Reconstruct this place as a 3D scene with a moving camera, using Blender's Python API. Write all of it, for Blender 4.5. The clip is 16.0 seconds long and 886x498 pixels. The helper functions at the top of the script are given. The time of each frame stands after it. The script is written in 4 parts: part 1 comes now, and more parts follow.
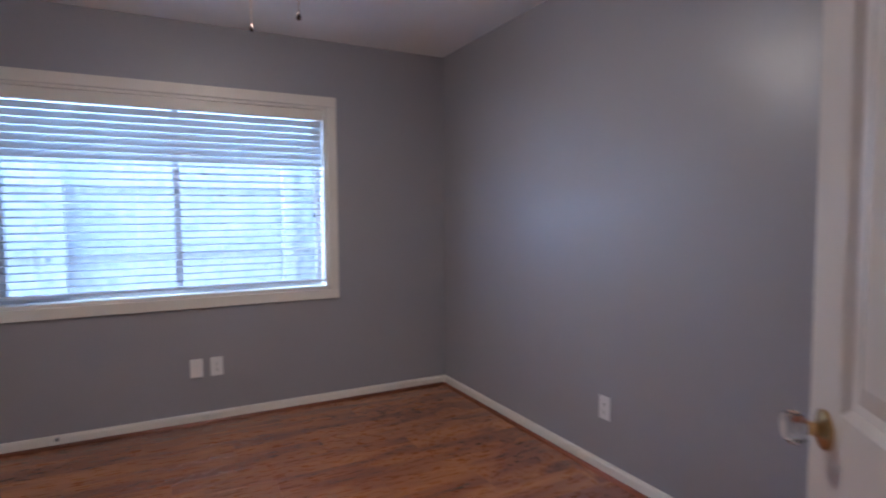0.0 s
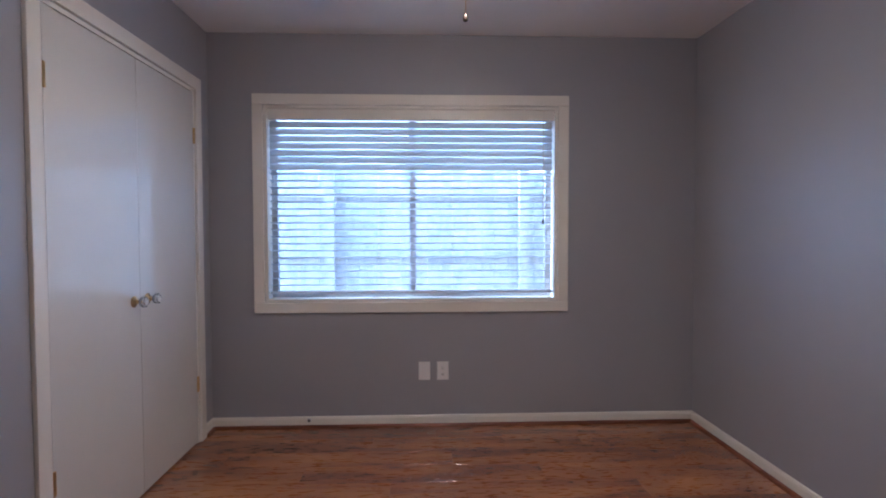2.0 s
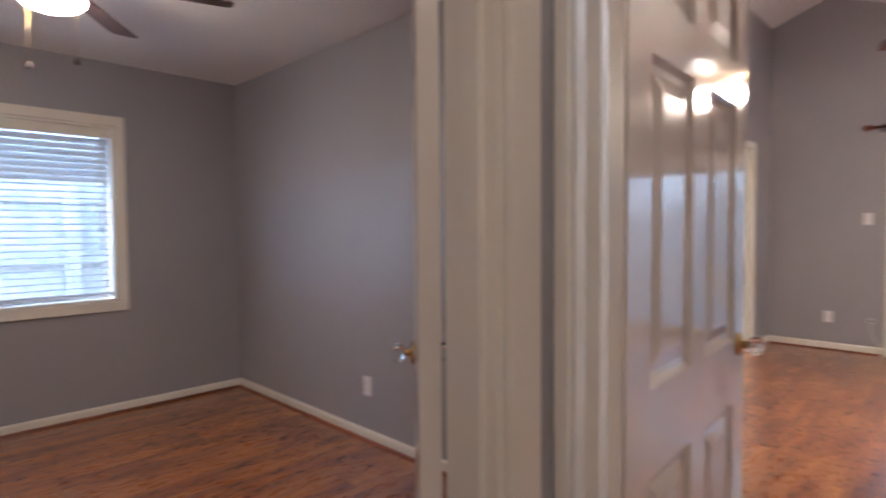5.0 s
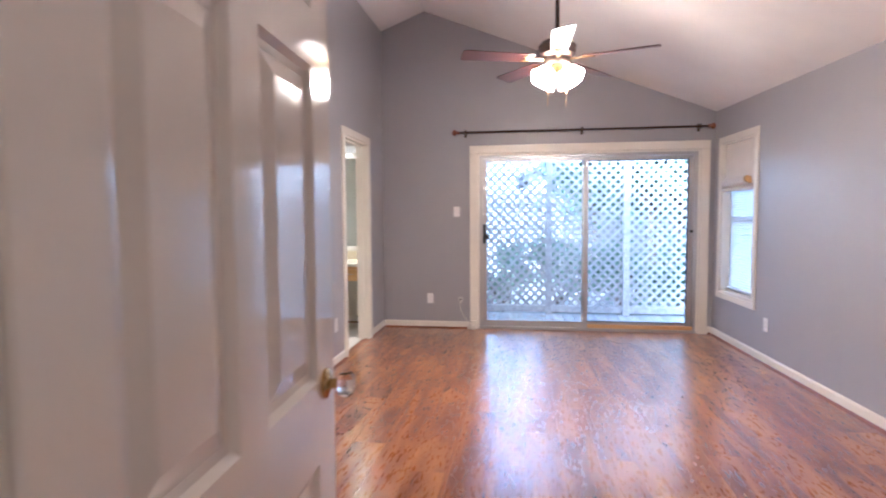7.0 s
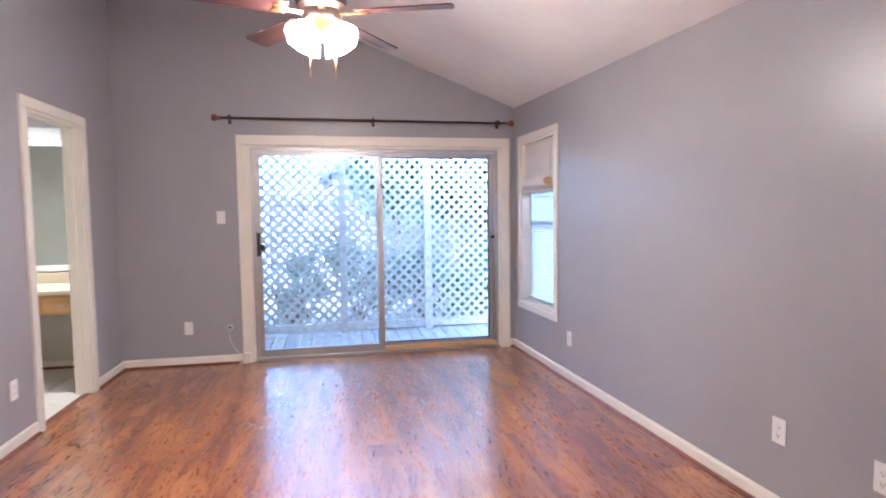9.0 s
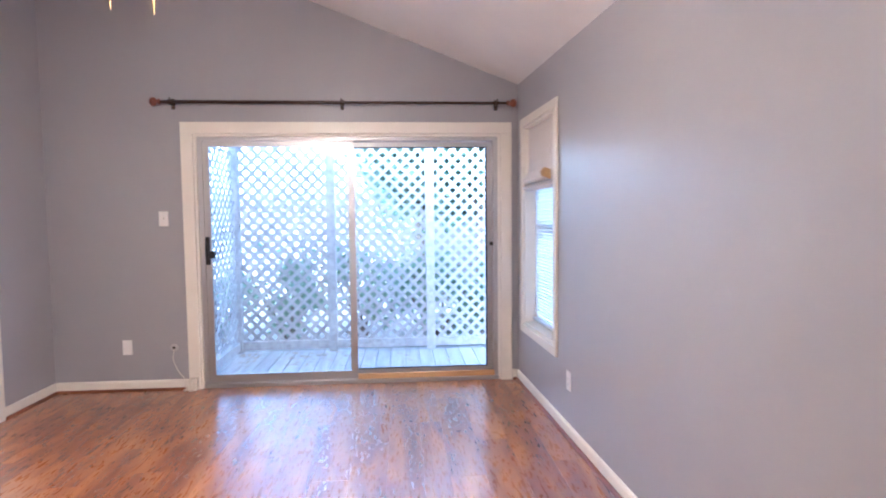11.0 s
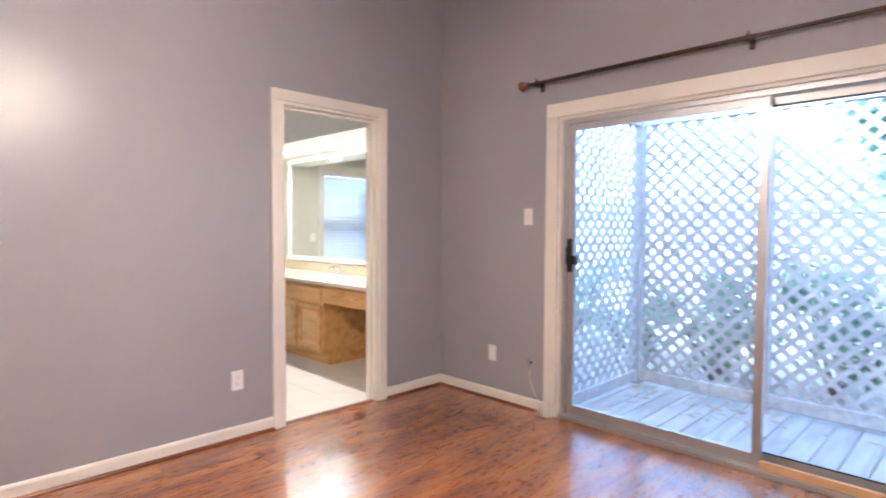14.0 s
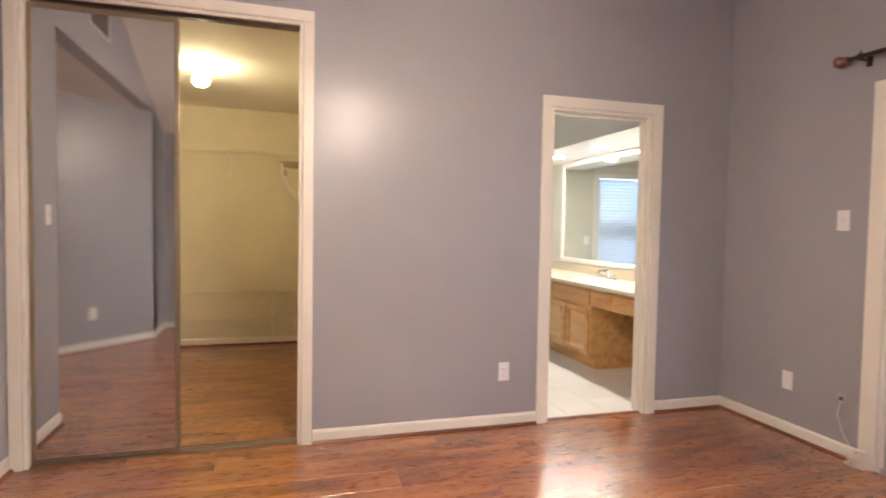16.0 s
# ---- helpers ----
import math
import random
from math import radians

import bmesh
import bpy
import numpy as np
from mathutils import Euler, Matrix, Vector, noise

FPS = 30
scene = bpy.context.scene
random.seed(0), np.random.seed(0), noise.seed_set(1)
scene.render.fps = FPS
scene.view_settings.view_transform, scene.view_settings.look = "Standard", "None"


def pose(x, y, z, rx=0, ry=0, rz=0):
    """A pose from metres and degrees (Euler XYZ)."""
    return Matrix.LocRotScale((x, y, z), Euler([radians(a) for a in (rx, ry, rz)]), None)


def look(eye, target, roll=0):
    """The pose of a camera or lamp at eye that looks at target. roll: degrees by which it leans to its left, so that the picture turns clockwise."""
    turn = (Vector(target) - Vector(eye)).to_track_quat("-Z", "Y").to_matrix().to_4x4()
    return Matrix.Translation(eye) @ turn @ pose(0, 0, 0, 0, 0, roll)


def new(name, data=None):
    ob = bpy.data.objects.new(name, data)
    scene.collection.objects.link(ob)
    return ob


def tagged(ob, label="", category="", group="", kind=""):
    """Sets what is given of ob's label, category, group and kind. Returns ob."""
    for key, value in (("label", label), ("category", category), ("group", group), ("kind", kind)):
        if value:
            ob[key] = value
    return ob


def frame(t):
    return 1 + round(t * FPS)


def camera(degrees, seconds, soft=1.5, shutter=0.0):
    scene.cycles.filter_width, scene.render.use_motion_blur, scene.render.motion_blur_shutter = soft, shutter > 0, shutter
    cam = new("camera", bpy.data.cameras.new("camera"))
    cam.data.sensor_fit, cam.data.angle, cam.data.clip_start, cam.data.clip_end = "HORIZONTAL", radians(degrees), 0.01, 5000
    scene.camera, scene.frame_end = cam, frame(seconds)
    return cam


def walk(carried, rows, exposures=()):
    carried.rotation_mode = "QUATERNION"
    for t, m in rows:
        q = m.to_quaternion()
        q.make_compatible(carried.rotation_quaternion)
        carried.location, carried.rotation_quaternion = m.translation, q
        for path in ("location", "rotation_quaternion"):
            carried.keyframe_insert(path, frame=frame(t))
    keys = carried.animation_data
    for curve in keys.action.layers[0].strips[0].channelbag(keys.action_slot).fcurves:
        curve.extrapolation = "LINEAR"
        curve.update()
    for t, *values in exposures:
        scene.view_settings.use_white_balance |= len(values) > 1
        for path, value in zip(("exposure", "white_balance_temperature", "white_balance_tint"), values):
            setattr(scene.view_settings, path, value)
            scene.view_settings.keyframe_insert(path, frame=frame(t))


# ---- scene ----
cam = camera(77.5, 16.0, soft=1.9, shutter=0.5)

PATH = [
    (0, (-0.289, -0.234, 1.279), (0.634, 1.536, 1.158), -0.4),
    (0.5, (-0.162, -0.113, 1.293), (0.417, 1.798, 1.177), -0.2),
    (1, (-0.095, -0.049, 1.274), (0.211, 1.925, 1.173), -0.2),
    (1.5, (-0.095, -0.024, 1.26), (0.061, 1.968, 1.173), -0.1),
    (2, (-0.114, -0.015, 1.244), (-0.032, 1.982, 1.171), -0.1),
    (2.5, (-0.086, -0.068, 1.251), (-0.045, 1.93, 1.175), 0.0),
    (3, (-0.12, -0.26, 1.236), (-0.061, 1.738, 1.168), 0.0),
    (3.5, (-0.176, -0.49, 1.249), (0.065, 1.494, 1.183), -0.0),
    (4, (-0.225, -0.722, 1.232), (0.272, 1.214, 1.178), -0.2),
    (4.5, (-0.311, -0.813, 1.258), (0.688, 0.919, 1.189), -0.2),
    (5, (-0.397, -0.895, 1.285), (1.028, 0.507, 1.209), -0.4),
    (5.2, (-0.383, -0.885, 1.281), (1.181, 0.359, 1.206), -0.6),
    (7.3, (0.348, -0.828, 1.317), (2.338, -0.659, 1.203), -0.4),
    (7.5, (0.496, -0.827, 1.297), (2.491, -0.742, 1.193), -0.5),
    (8, (0.741, -0.867, 1.352), (2.736, -0.938, 1.226), -0.5),
    (8.5, (0.948, -0.954, 1.357), (2.927, -1.21, 1.23), -0.6),
    (9, (1.13, -1.082, 1.365), (3.089, -1.461, 1.233), -0.7),
    (9.2, (1.209, -1.161, 1.371), (3.166, -1.551, 1.242), -0.6),
    (11.3, (2.142, -1.955, 1.342), (4.138, -1.983, 1.225), -0.5),
    (11.5, (2.233, -1.968, 1.331), (4.229, -1.902, 1.219), -0.4),
    (12, (2.464, -2.082, 1.315), (4.428, -1.718, 1.212), -0.1),
    (12.5, (2.686, -2.194, 1.305), (4.577, -1.549, 1.202), 0.0),
    (13, (2.953, -2.273, 1.317), (4.747, -1.395, 1.215), 0.2),
    (13.5, (3.165, -2.371, 1.283), (4.8, -1.222, 1.199), -0.0),
    (14, (3.309, -2.363, 1.272), (4.718, -0.945, 1.192), 0.3),
    (14.5, (3.407, -2.408, 1.299), (4.588, -0.796, 1.209), 0.5),
    (15, (3.43, -2.464, 1.295), (4.338, -0.684, 1.207), 0.6),
    (15.5, (3.37, -2.445, 1.261), (4.097, -0.584, 1.185), 0.9),
    (16, (3.366, -2.434, 1.271), (3.929, -0.517, 1.19), 1.0),
]
EXPOSURE = [
    (0.0, 3.44, 4230, 12),
    (3.5, 3.41, 4330, 12),
    (4.6, 3.48, 4600, 12),
    (5.2, 3.62, 4650, 12),
    (7.3, 3.87, 4400, 13),
    (9.2, 3.88, 4350, 13),
    (12.5, 4.06, 4430, 13),
    (14.0, 3.94, 4600, 13),
    (15.0, 3.84, 4720, 12),
    (16.0, 3.74, 4850, 12),
]
walk(cam, [(t, look(eye, target, roll)) for t, eye, target, roll in PATH], EXPOSURE)

# ---- world, sun, exposure ----
world = bpy.data.worlds.new("sky")
scene.world = world
world.use_nodes = True
wn = world.node_tree.nodes
sky = wn.new("ShaderNodeTexSky")
sky.sky_type = "NISHITA"
sky.sun_disc = False
sky.sun_elevation = radians(42)
sky.sun_rotation = radians(-80)
sky.air_density, sky.dust_density, sky.ozone_density = 1.0, 2.5, 1.0
cloud = wn.new("ShaderNodeHueSaturation")
cloud.inputs["Saturation"].default_value = 0.5
cloud.inputs["Value"].default_value = 1.15
world.node_tree.links.new(sky.outputs[0], cloud.inputs["Color"])
world.node_tree.links.new(cloud.outputs[0], wn["Background"].inputs[0])
wn["Background"].inputs[1].default_value = 0.125

sun_data = bpy.data.lights.new("sun", "SUN")
sun_data.energy, sun_data.angle, sun_data.color = 1.0, radians(12), (1.0, 0.96, 0.9)
sun = new("sun", sun_data)
sun.matrix_world = look((-20, 3, 18), (0, 0, 0))

LAMP_R1, LAMP_MAIN, LAMP_CLOSET, LAMP_BATH, FILL_HALL = 13.5, 15.0, 14.5, 57.0, 7.5
WARM, WARMER, CREAM = (1.0, 0.68, 0.38), (1.0, 0.67, 0.25), (1.0, 0.80, 0.52)


# ---- materials ----
def shader(name):
    m = bpy.data.materials.new(name)
    m.use_nodes = True
    return m, m.node_tree, m.node_tree.nodes["Principled BSDF"]


def node(tree, kind, **inputs):
    n = tree.nodes.new(kind)
    for key, value in inputs.items():
        n.inputs[key.replace("_", " ")].default_value = value
    return n


def ramp(tree, source, stops):
    r = tree.nodes.new("ShaderNodeValToRGB")
    while len(r.color_ramp.elements) < len(stops):
        r.color_ramp.elements.new(0.5)
    for e, (p, c) in zip(r.color_ramp.elements, stops):
        e.position, e.color = p, (*c, 1)
    tree.links.new(source, r.inputs[0])
    return r.outputs[0]


def coords(tree, scale=(1, 1, 1), space="Object"):
    tc = tree.nodes.new("ShaderNodeTexCoord")
    mp = tree.nodes.new("ShaderNodeMapping")
    mp.inputs["Scale"].default_value = scale
    tree.links.new(tc.outputs[space], mp.inputs[0])
    return mp.outputs[0]


def paint(name, base, rough=0.5, vary=0.05, bump=0.0, grain=180.0, metal=0.0, coat=0.0, patch=2.0, wear=0.06):
    """Plain surface with slow tone drift, fine relief and a little wear in the gloss."""
    m, t, p = shader(name)
    v = coords(t)
    slow = node(t, "ShaderNodeTexNoise", Scale=patch, Detail=4.0)
    t.links.new(v, slow.inputs["Vector"])
    lo = tuple(max(0, c * (1 - vary)) for c in base)
    hi = tuple(min(1, c * (1 + vary)) for c in base)
    t.links.new(ramp(t, slow.outputs[0], [(0.3, lo), (0.7, hi)]), p.inputs["Base Color"])
    fine = node(t, "ShaderNodeTexNoise", Scale=grain, Detail=3.0)
    t.links.new(v, fine.inputs["Vector"])
    mr = node(t, "ShaderNodeMapRange", To_Min=max(0.02, rough - wear), To_Max=rough + wear)
    t.links.new(slow.outputs[0], mr.inputs[0])
    t.links.new(mr.outputs[0], p.inputs["Roughness"])
    p.inputs["Metallic"].default_value = metal
    p.inputs["Coat Weight"].default_value = coat
    p.inputs["Coat Roughness"].default_value = 0.08
    if bump:
        b = node(t, "ShaderNodeBump", Strength=bump, Distance=0.002)
        t.links.new(fine.outputs[0], b.inputs["Height"])
        t.links.new(b.outputs[0], p.inputs["Normal"])
    return m


def planks_material(name, stops, rough, along, joint_tone=0.18, stretch=9.0, coat=0.0, bump=0.035):
    """Wood boards; the grain runs along axis 0 or 1 and every board has its own tone and shift."""
    m, t, p = shader(name)
    scale = (1, stretch, stretch) if along == 0 else (stretch, 1, stretch)
    v = coords(t, scale)
    info = t.nodes.new("ShaderNodeObjectInfo")
    shift = t.nodes.new("ShaderNodeVectorMath")
    shift.operation = "MULTIPLY_ADD"
    t.links.new(info.outputs["Random"], shift.inputs[0])
    shift.inputs[1].default_value = (37, 53, 11)
    t.links.new(v, shift.inputs[2])
    streak = node(t, "ShaderNodeTexNoise", Scale=1.75, Detail=3.0, Roughness=0.45, Distortion=0.6)
    t.links.new(shift.outputs[0], streak.inputs["Vector"])
    grain = node(t, "ShaderNodeTexNoise", Scale=14.0, Detail=4.0)
    t.links.new(shift.outputs[0], grain.inputs["Vector"])
    mix = node(t, "ShaderNodeMix")
    mix.data_type = "FLOAT"
    mix.inputs[0].default_value = 0.07
    t.links.new(streak.outputs[0], mix.inputs[2])
    t.links.new(grain.outputs[0], mix.inputs[3])
    tone = node(t, "ShaderNodeMath")
    tone.operation = "MULTIPLY_ADD"
    t.links.new(info.outputs["Random"], tone.inputs[0])
    tone.inputs[1].default_value = joint_tone
    t.links.new(mix.outputs[0], tone.inputs[2])
    off = node(t, "ShaderNodeMath")
    off.operation = "SUBTRACT"
    t.links.new(tone.outputs[0], off.inputs[0])
    off.inputs[1].default_value = joint_tone / 2
    t.links.new(ramp(t, off.outputs[0], stops), p.inputs["Base Color"])
    mr = node(t, "ShaderNodeMapRange", To_Min=rough - 0.05, To_Max=rough + 0.08)
    t.links.new(grain.outputs[0], mr.inputs[0])
    t.links.new(mr.outputs[0], p.inputs["Roughness"])
    p.inputs["Coat Weight"].default_value = coat
    p.inputs["Coat Roughness"].default_value = 0.24
    p.inputs["Coat IOR"].default_value = 1.66
    b = node(t, "ShaderNodeBump", Strength=bump, Distance=0.001)
    t.links.new(grain.outputs[0], b.inputs["Height"])
    t.links.new(b.outputs[0], p.inputs["Normal"])
    return m


def glow(name, color, strength, base=(0.9, 0.88, 0.82)):
    m, t, p = shader(name)
    p.inputs["Base Color"].default_value = (*base, 1)
    p.inputs["Emission Color"].default_value = (*color, 1)
    p.inputs["Emission Strength"].default_value = strength
    p.inputs["Roughness"].default_value = 0.4
    return m


def clear(name, tint=(1, 1, 1), rough=0.0, ior=1.45):
    m, t, p = shader(name)
    p.inputs["Base Color"].default_value = (*tint, 1)
    p.inputs["Transmission Weight"].default_value = 1.0
    p.inputs["Roughness"].default_value = rough
    p.inputs["IOR"].default_value = ior
    return m


def lets_through(m, tint, share):
    """Thin stuff that light shines through: leaves, vinyl slats."""
    t = m.node_tree
    p, out = t.nodes["Principled BSDF"], t.nodes["Material Output"]
    tr = node(t, "ShaderNodeBsdfTranslucent", Color=(*tint, 1))
    mx = t.nodes.new("ShaderNodeMixShader")
    mx.inputs[0].default_value = share
    t.links.new(p.outputs[0], mx.inputs[1])
    t.links.new(tr.outputs[0], mx.inputs[2])
    t.links.new(mx.outputs[0], out.inputs["Surface"])
    return m


M_WALL = paint("grey_wall_paint", (0.336, 0.329, 0.353), 0.35, 0.02, 0.10, 110, wear=0.02)
M_CLOSET = paint("cream_wall_paint", (0.72, 0.66, 0.48), 0.55, 0.04, 0.3, 120)
M_BATHWALL = paint("cream_grey_paint", (0.60, 0.57, 0.48), 0.5, 0.03, 0.2, 140)
M_CEIL = paint("white_ceiling_texture", (0.78, 0.765, 0.76), 0.85, 0.04, 0.8, 70)
# M_CEIL made lighter: the small bedroom's missing ceiling light put into the colour
M_CEIL_SMALL = paint("light_lifted_ceiling_texture", (0.82, 0.81, 0.80), 0.85, 0.03, 0.8, 70)
M_TRIM = paint("white_trim_gloss", (0.76, 0.72, 0.64), 0.38, 0.04, 0.05, 60)
M_DOOR = paint("white_door_gloss", (0.70, 0.65, 0.59), 0.10, 0.03, 0.06, 45, coat=0.3)
M_DOOR_FLAT = paint("white_slab_door_gloss", (0.70, 0.67, 0.62), 0.10, 0.03, 0.05, 30, coat=0.3)
M_FLOOR = planks_material("red_brown_laminate", [(0.26, (0.145, 0.040, 0.010)), (0.42, (0.225, 0.070, 0.017)), (0.56, (0.34, 0.124, 0.028)), (0.74, (0.46, 0.195, 0.048))], 0.27, 0, joint_tone=0.12, stretch=5.4, bump=0.02, coat=0.9)
M_SHOE = planks_material("red_brown_molding", [(0.3, (0.11, 0.035, 0.015)), (0.7, (0.27, 0.09, 0.035))], 0.35, 0)
M_OAK = planks_material("honey_oak", [(0.3, (0.50, 0.245, 0.068)), (0.5, (0.63, 0.35, 0.105)), (0.7, (0.73, 0.45, 0.165))], 0.35, 2, stretch=7)
M_OAK_PANEL = planks_material("pale_oak_panel", [(0.3, (0.56, 0.32, 0.11)), (0.5, (0.68, 0.42, 0.17)), (0.7, (0.76, 0.50, 0.23))], 0.35, 2, stretch=7)
M_DECK = planks_material("weathered_deck", [(0.3, (0.27, 0.265, 0.26)), (0.5, (0.34, 0.335, 0.325)), (0.7, (0.41, 0.40, 0.39))], 0.6, 0)
M_LATTICE = planks_material("weathered_white_lattice", [(0.3, (0.33, 0.315, 0.31)), (0.5, (0.41, 0.395, 0.39)), (0.7, (0.49, 0.47, 0.46))], 0.7, 2)
M_FENCE = planks_material("grey_cedar_fence", [(0.3, (0.34, 0.34, 0.34)), (0.5, (0.46, 0.45, 0.44)), (0.7, (0.56, 0.54, 0.52))], 0.8, 2)
M_FENCE_DARK = planks_material("dark_cedar_fence", [(0.3, (0.15, 0.145, 0.14)), (0.5, (0.20, 0.19, 0.18)), (0.7, (0.26, 0.245, 0.23))], 0.85, 2)
M_BLADE = planks_material("dark_cherry_blade", [(0.3, (0.025, 0.011, 0.010)), (0.5, (0.05, 0.019, 0.016)), (0.7, (0.08, 0.03, 0.024))], 0.3, 0, coat=0.2)
M_CHERRY = planks_material("cherry_wood", [(0.3, (0.12, 0.03, 0.018)), (0.7, (0.24, 0.07, 0.035))], 0.3, 1, coat=0.3)
M_PINE = planks_material("pine_bar", [(0.3, (0.42, 0.22, 0.08)), (0.5, (0.55, 0.31, 0.13)), (0.7, (0.66, 0.42, 0.2))], 0.45, 1)
M_ALU = paint("brushed_aluminium", (0.52, 0.51, 0.51), 0.46, 0.05, 0.1, 90, metal=0.9)
M_CHAMPAGNE = paint("champagne_metal", (0.36, 0.30, 0.22), 0.38, 0.08, 0.1, 90, metal=0.8)
M_ALU_WHITE = paint("white_vinyl_frame", (0.72, 0.72, 0.73), 0.35, 0.03)
M_DARK = paint("black_metal", (0.02, 0.02, 0.022), 0.4, 0.1, metal=0.3)
M_BRONZE = paint("dark_bronze", (0.06, 0.042, 0.035), 0.35, 0.15, metal=0.8)
M_BRASS = paint("aged_brass", (0.55, 0.36, 0.14), 0.28, 0.12, metal=1.0)
M_CHROME = paint("chrome", (0.72, 0.72, 0.73), 0.08, 0.02, metal=1.0)
M_SLAT = lets_through(paint("white_blind_slat", (0.74, 0.75, 0.77), 0.4, 0.03), (0.72, 0.78, 0.82), 0.26)
M_SLAT_THIN = lets_through(paint("thin_white_slat", (0.72, 0.73, 0.74), 0.4, 0.03), (0.9, 0.92, 0.93), 0.62)
M_PLATE = paint("white_plastic_plate", (0.80, 0.79, 0.78), 0.3, 0.02)
# near-black that paints the shade inside slots, cable holes and the vent
M_SLOT = paint("opening_shade_black", (0.03, 0.03, 0.03), 0.6, 0.1)
M_FABRIC = paint("cream_shade_fabric", (0.66, 0.61, 0.56), 0.9, 0.05, 0.6, 260)
M_CORD = paint("cream_cord", (0.70, 0.66, 0.58), 0.7, 0.05)
M_WOODTASSEL = paint("tan_wood_cleat", (0.50, 0.33, 0.14), 0.45, 0.1)
M_COUNTER = paint("cream_cultured_marble", (0.74, 0.68, 0.54), 0.18, 0.05, patch=6, coat=0.3)
M_SPLASH = paint("tan_backsplash", (0.52, 0.44, 0.30), 0.3, 0.06)
M_TILE = paint("white_bath_tile", (0.74, 0.70, 0.63), 0.3, 0.04, patch=5)
M_GROUT = paint("grey_grout", (0.68, 0.645, 0.58), 0.8, 0.06)
M_MIRROR = paint("mirror_silver", (0.78, 0.80, 0.79), 0.015, 0.0, metal=1.0)
M_GLASS = clear("window_glass", (0.92, 0.985, 0.975))
M_CRYSTAL = clear("glass_knob", (0.96, 0.97, 0.97), 0.03, 1.5)
M_WIRE = paint("white_wire", (0.74, 0.70, 0.58), 0.4, 0.03)
M_GROUND = paint("pale_gravel_and_litter", (0.22, 0.205, 0.18), 0.95, 0.3, 0.9, 40, patch=3)
M_SIDING = paint("pale_house_siding", (0.62, 0.61, 0.60), 0.7, 0.06)
M_ROOF = paint("grey_shingle_roof", (0.12, 0.12, 0.125), 0.9, 0.2, 0.6, 60)
M_BARK = paint("bark", (0.13, 0.10, 0.075), 0.9, 0.3, 0.9, 60)
M_DEADLEAF = paint("dry_leaf", (0.36, 0.31, 0.25), 0.8, 0.3)
M_BOWL = glow("lit_bowl_glass", WARM, LAMP_R1)
# glow of the added hall fill lamp
M_HALL_FILL = glow("added_fill_dome", WARM, FILL_HALL)
M_SHADE = glow("lit_shade_glass", WARM, LAMP_MAIN * 0.75)
M_BULB = glow("lit_bulb", WARM, LAMP_MAIN * 3.6)
M_GLOBE = glow("lit_closet_bulb", WARMER, LAMP_CLOSET)
M_CAN = glow("lit_recessed_lens", CREAM, LAMP_BATH)


def leaf_material():
    m, t, p = shader("green_leaves")
    geo = t.nodes.new("ShaderNodeNewGeometry")
    t.links.new(ramp(t, geo.outputs["Random Per Island"], [(0.0, (0.07, 0.12, 0.07)), (0.5, (0.10, 0.17, 0.11)), (1.0, (0.15, 0.22, 0.16))]), p.inputs["Base Color"])
    p.inputs["Roughness"].default_value = 0.5
    return m


M_LEAF = lets_through(leaf_material(), (0.24, 0.33, 0.22), 0.5)


# ---- builders ----
def box(bm, x0, y0, z0, x1, y1, z1, bevel=0.0):
    vs = bmesh.ops.create_cube(bm, size=1, matrix=Matrix.LocRotScale(((x0 + x1) / 2, (y0 + y1) / 2, (z0 + z1) / 2), None, (abs(x1 - x0), abs(y1 - y0), abs(z1 - z0))))["verts"]
    if bevel:
        edges = list({e for v in vs for e in v.link_edges})
        bmesh.ops.bevel(bm, geom=edges, offset=bevel, segments=2, affect="EDGES", profile=0.6)
    return bm


def solid(*dims, bevel=0.0):
    return box(bmesh.new(), *dims, bevel=bevel)


def tube(bm, a, b, r, r2=None, seg=12):
    a, b = Vector(a), Vector(b)
    d = b - a
    m = Matrix.Translation((a + b) / 2) @ d.to_track_quat("Z", "Y").to_matrix().to_4x4()
    bmesh.ops.create_cone(bm, cap_ends=True, segments=seg, radius1=r, radius2=r if r2 is None else r2, depth=d.length, matrix=m)
    return bm


def lathe(bm, profile, seg=20, m=Matrix()):
    """A turned body: profile is (radius, height) from bottom to top."""
    rings = []
    for r, z in profile:
        rings.append([bm.verts.new(m @ Vector((max(r, 1e-4) * math.cos(2 * math.pi * i / seg), max(r, 1e-4) * math.sin(2 * math.pi * i / seg), z))) for i in range(seg)])
    for lo, hi in zip(rings, rings[1:]):
        for i in range(seg):
            bm.faces.new((lo[i], lo[(i + 1) % seg], hi[(i + 1) % seg], hi[i]))
    bm.faces.new(rings[0][::-1])
    bm.faces.new(rings[-1])
    return bm


def prism(bm, outline, axis, a, b):
    """An outline in the two other axes, pushed out along axis from a to b."""
    def at(p, w):
        return {"x": (w, p[0], p[1]), "y": (p[0], w, p[1]), "z": (p[0], p[1], w)}[axis]
    one = [bm.verts.new(at(p, a)) for p in outline]
    two = [bm.verts.new(at(p, b)) for p in outline]
    bm.faces.new(one), bm.faces.new(two[::-1])
    n = len(outline)
    for i in range(n):
        bm.faces.new((one[i], two[i], two[(i + 1) % n], one[(i + 1) % n]))
    bmesh.ops.recalc_face_normals(bm, faces=bm.faces)
    return bm


def mesh(name, bm, material, smooth=False):
    me = bpy.data.meshes.new(name)
    bm.to_mesh(me)
    bm.free()
    me.materials.append(material)
    if smooth:
        for p in me.polygons:
            p.use_smooth = True
        me.set_sharp_from_angle(angle=radians(35))
    return me


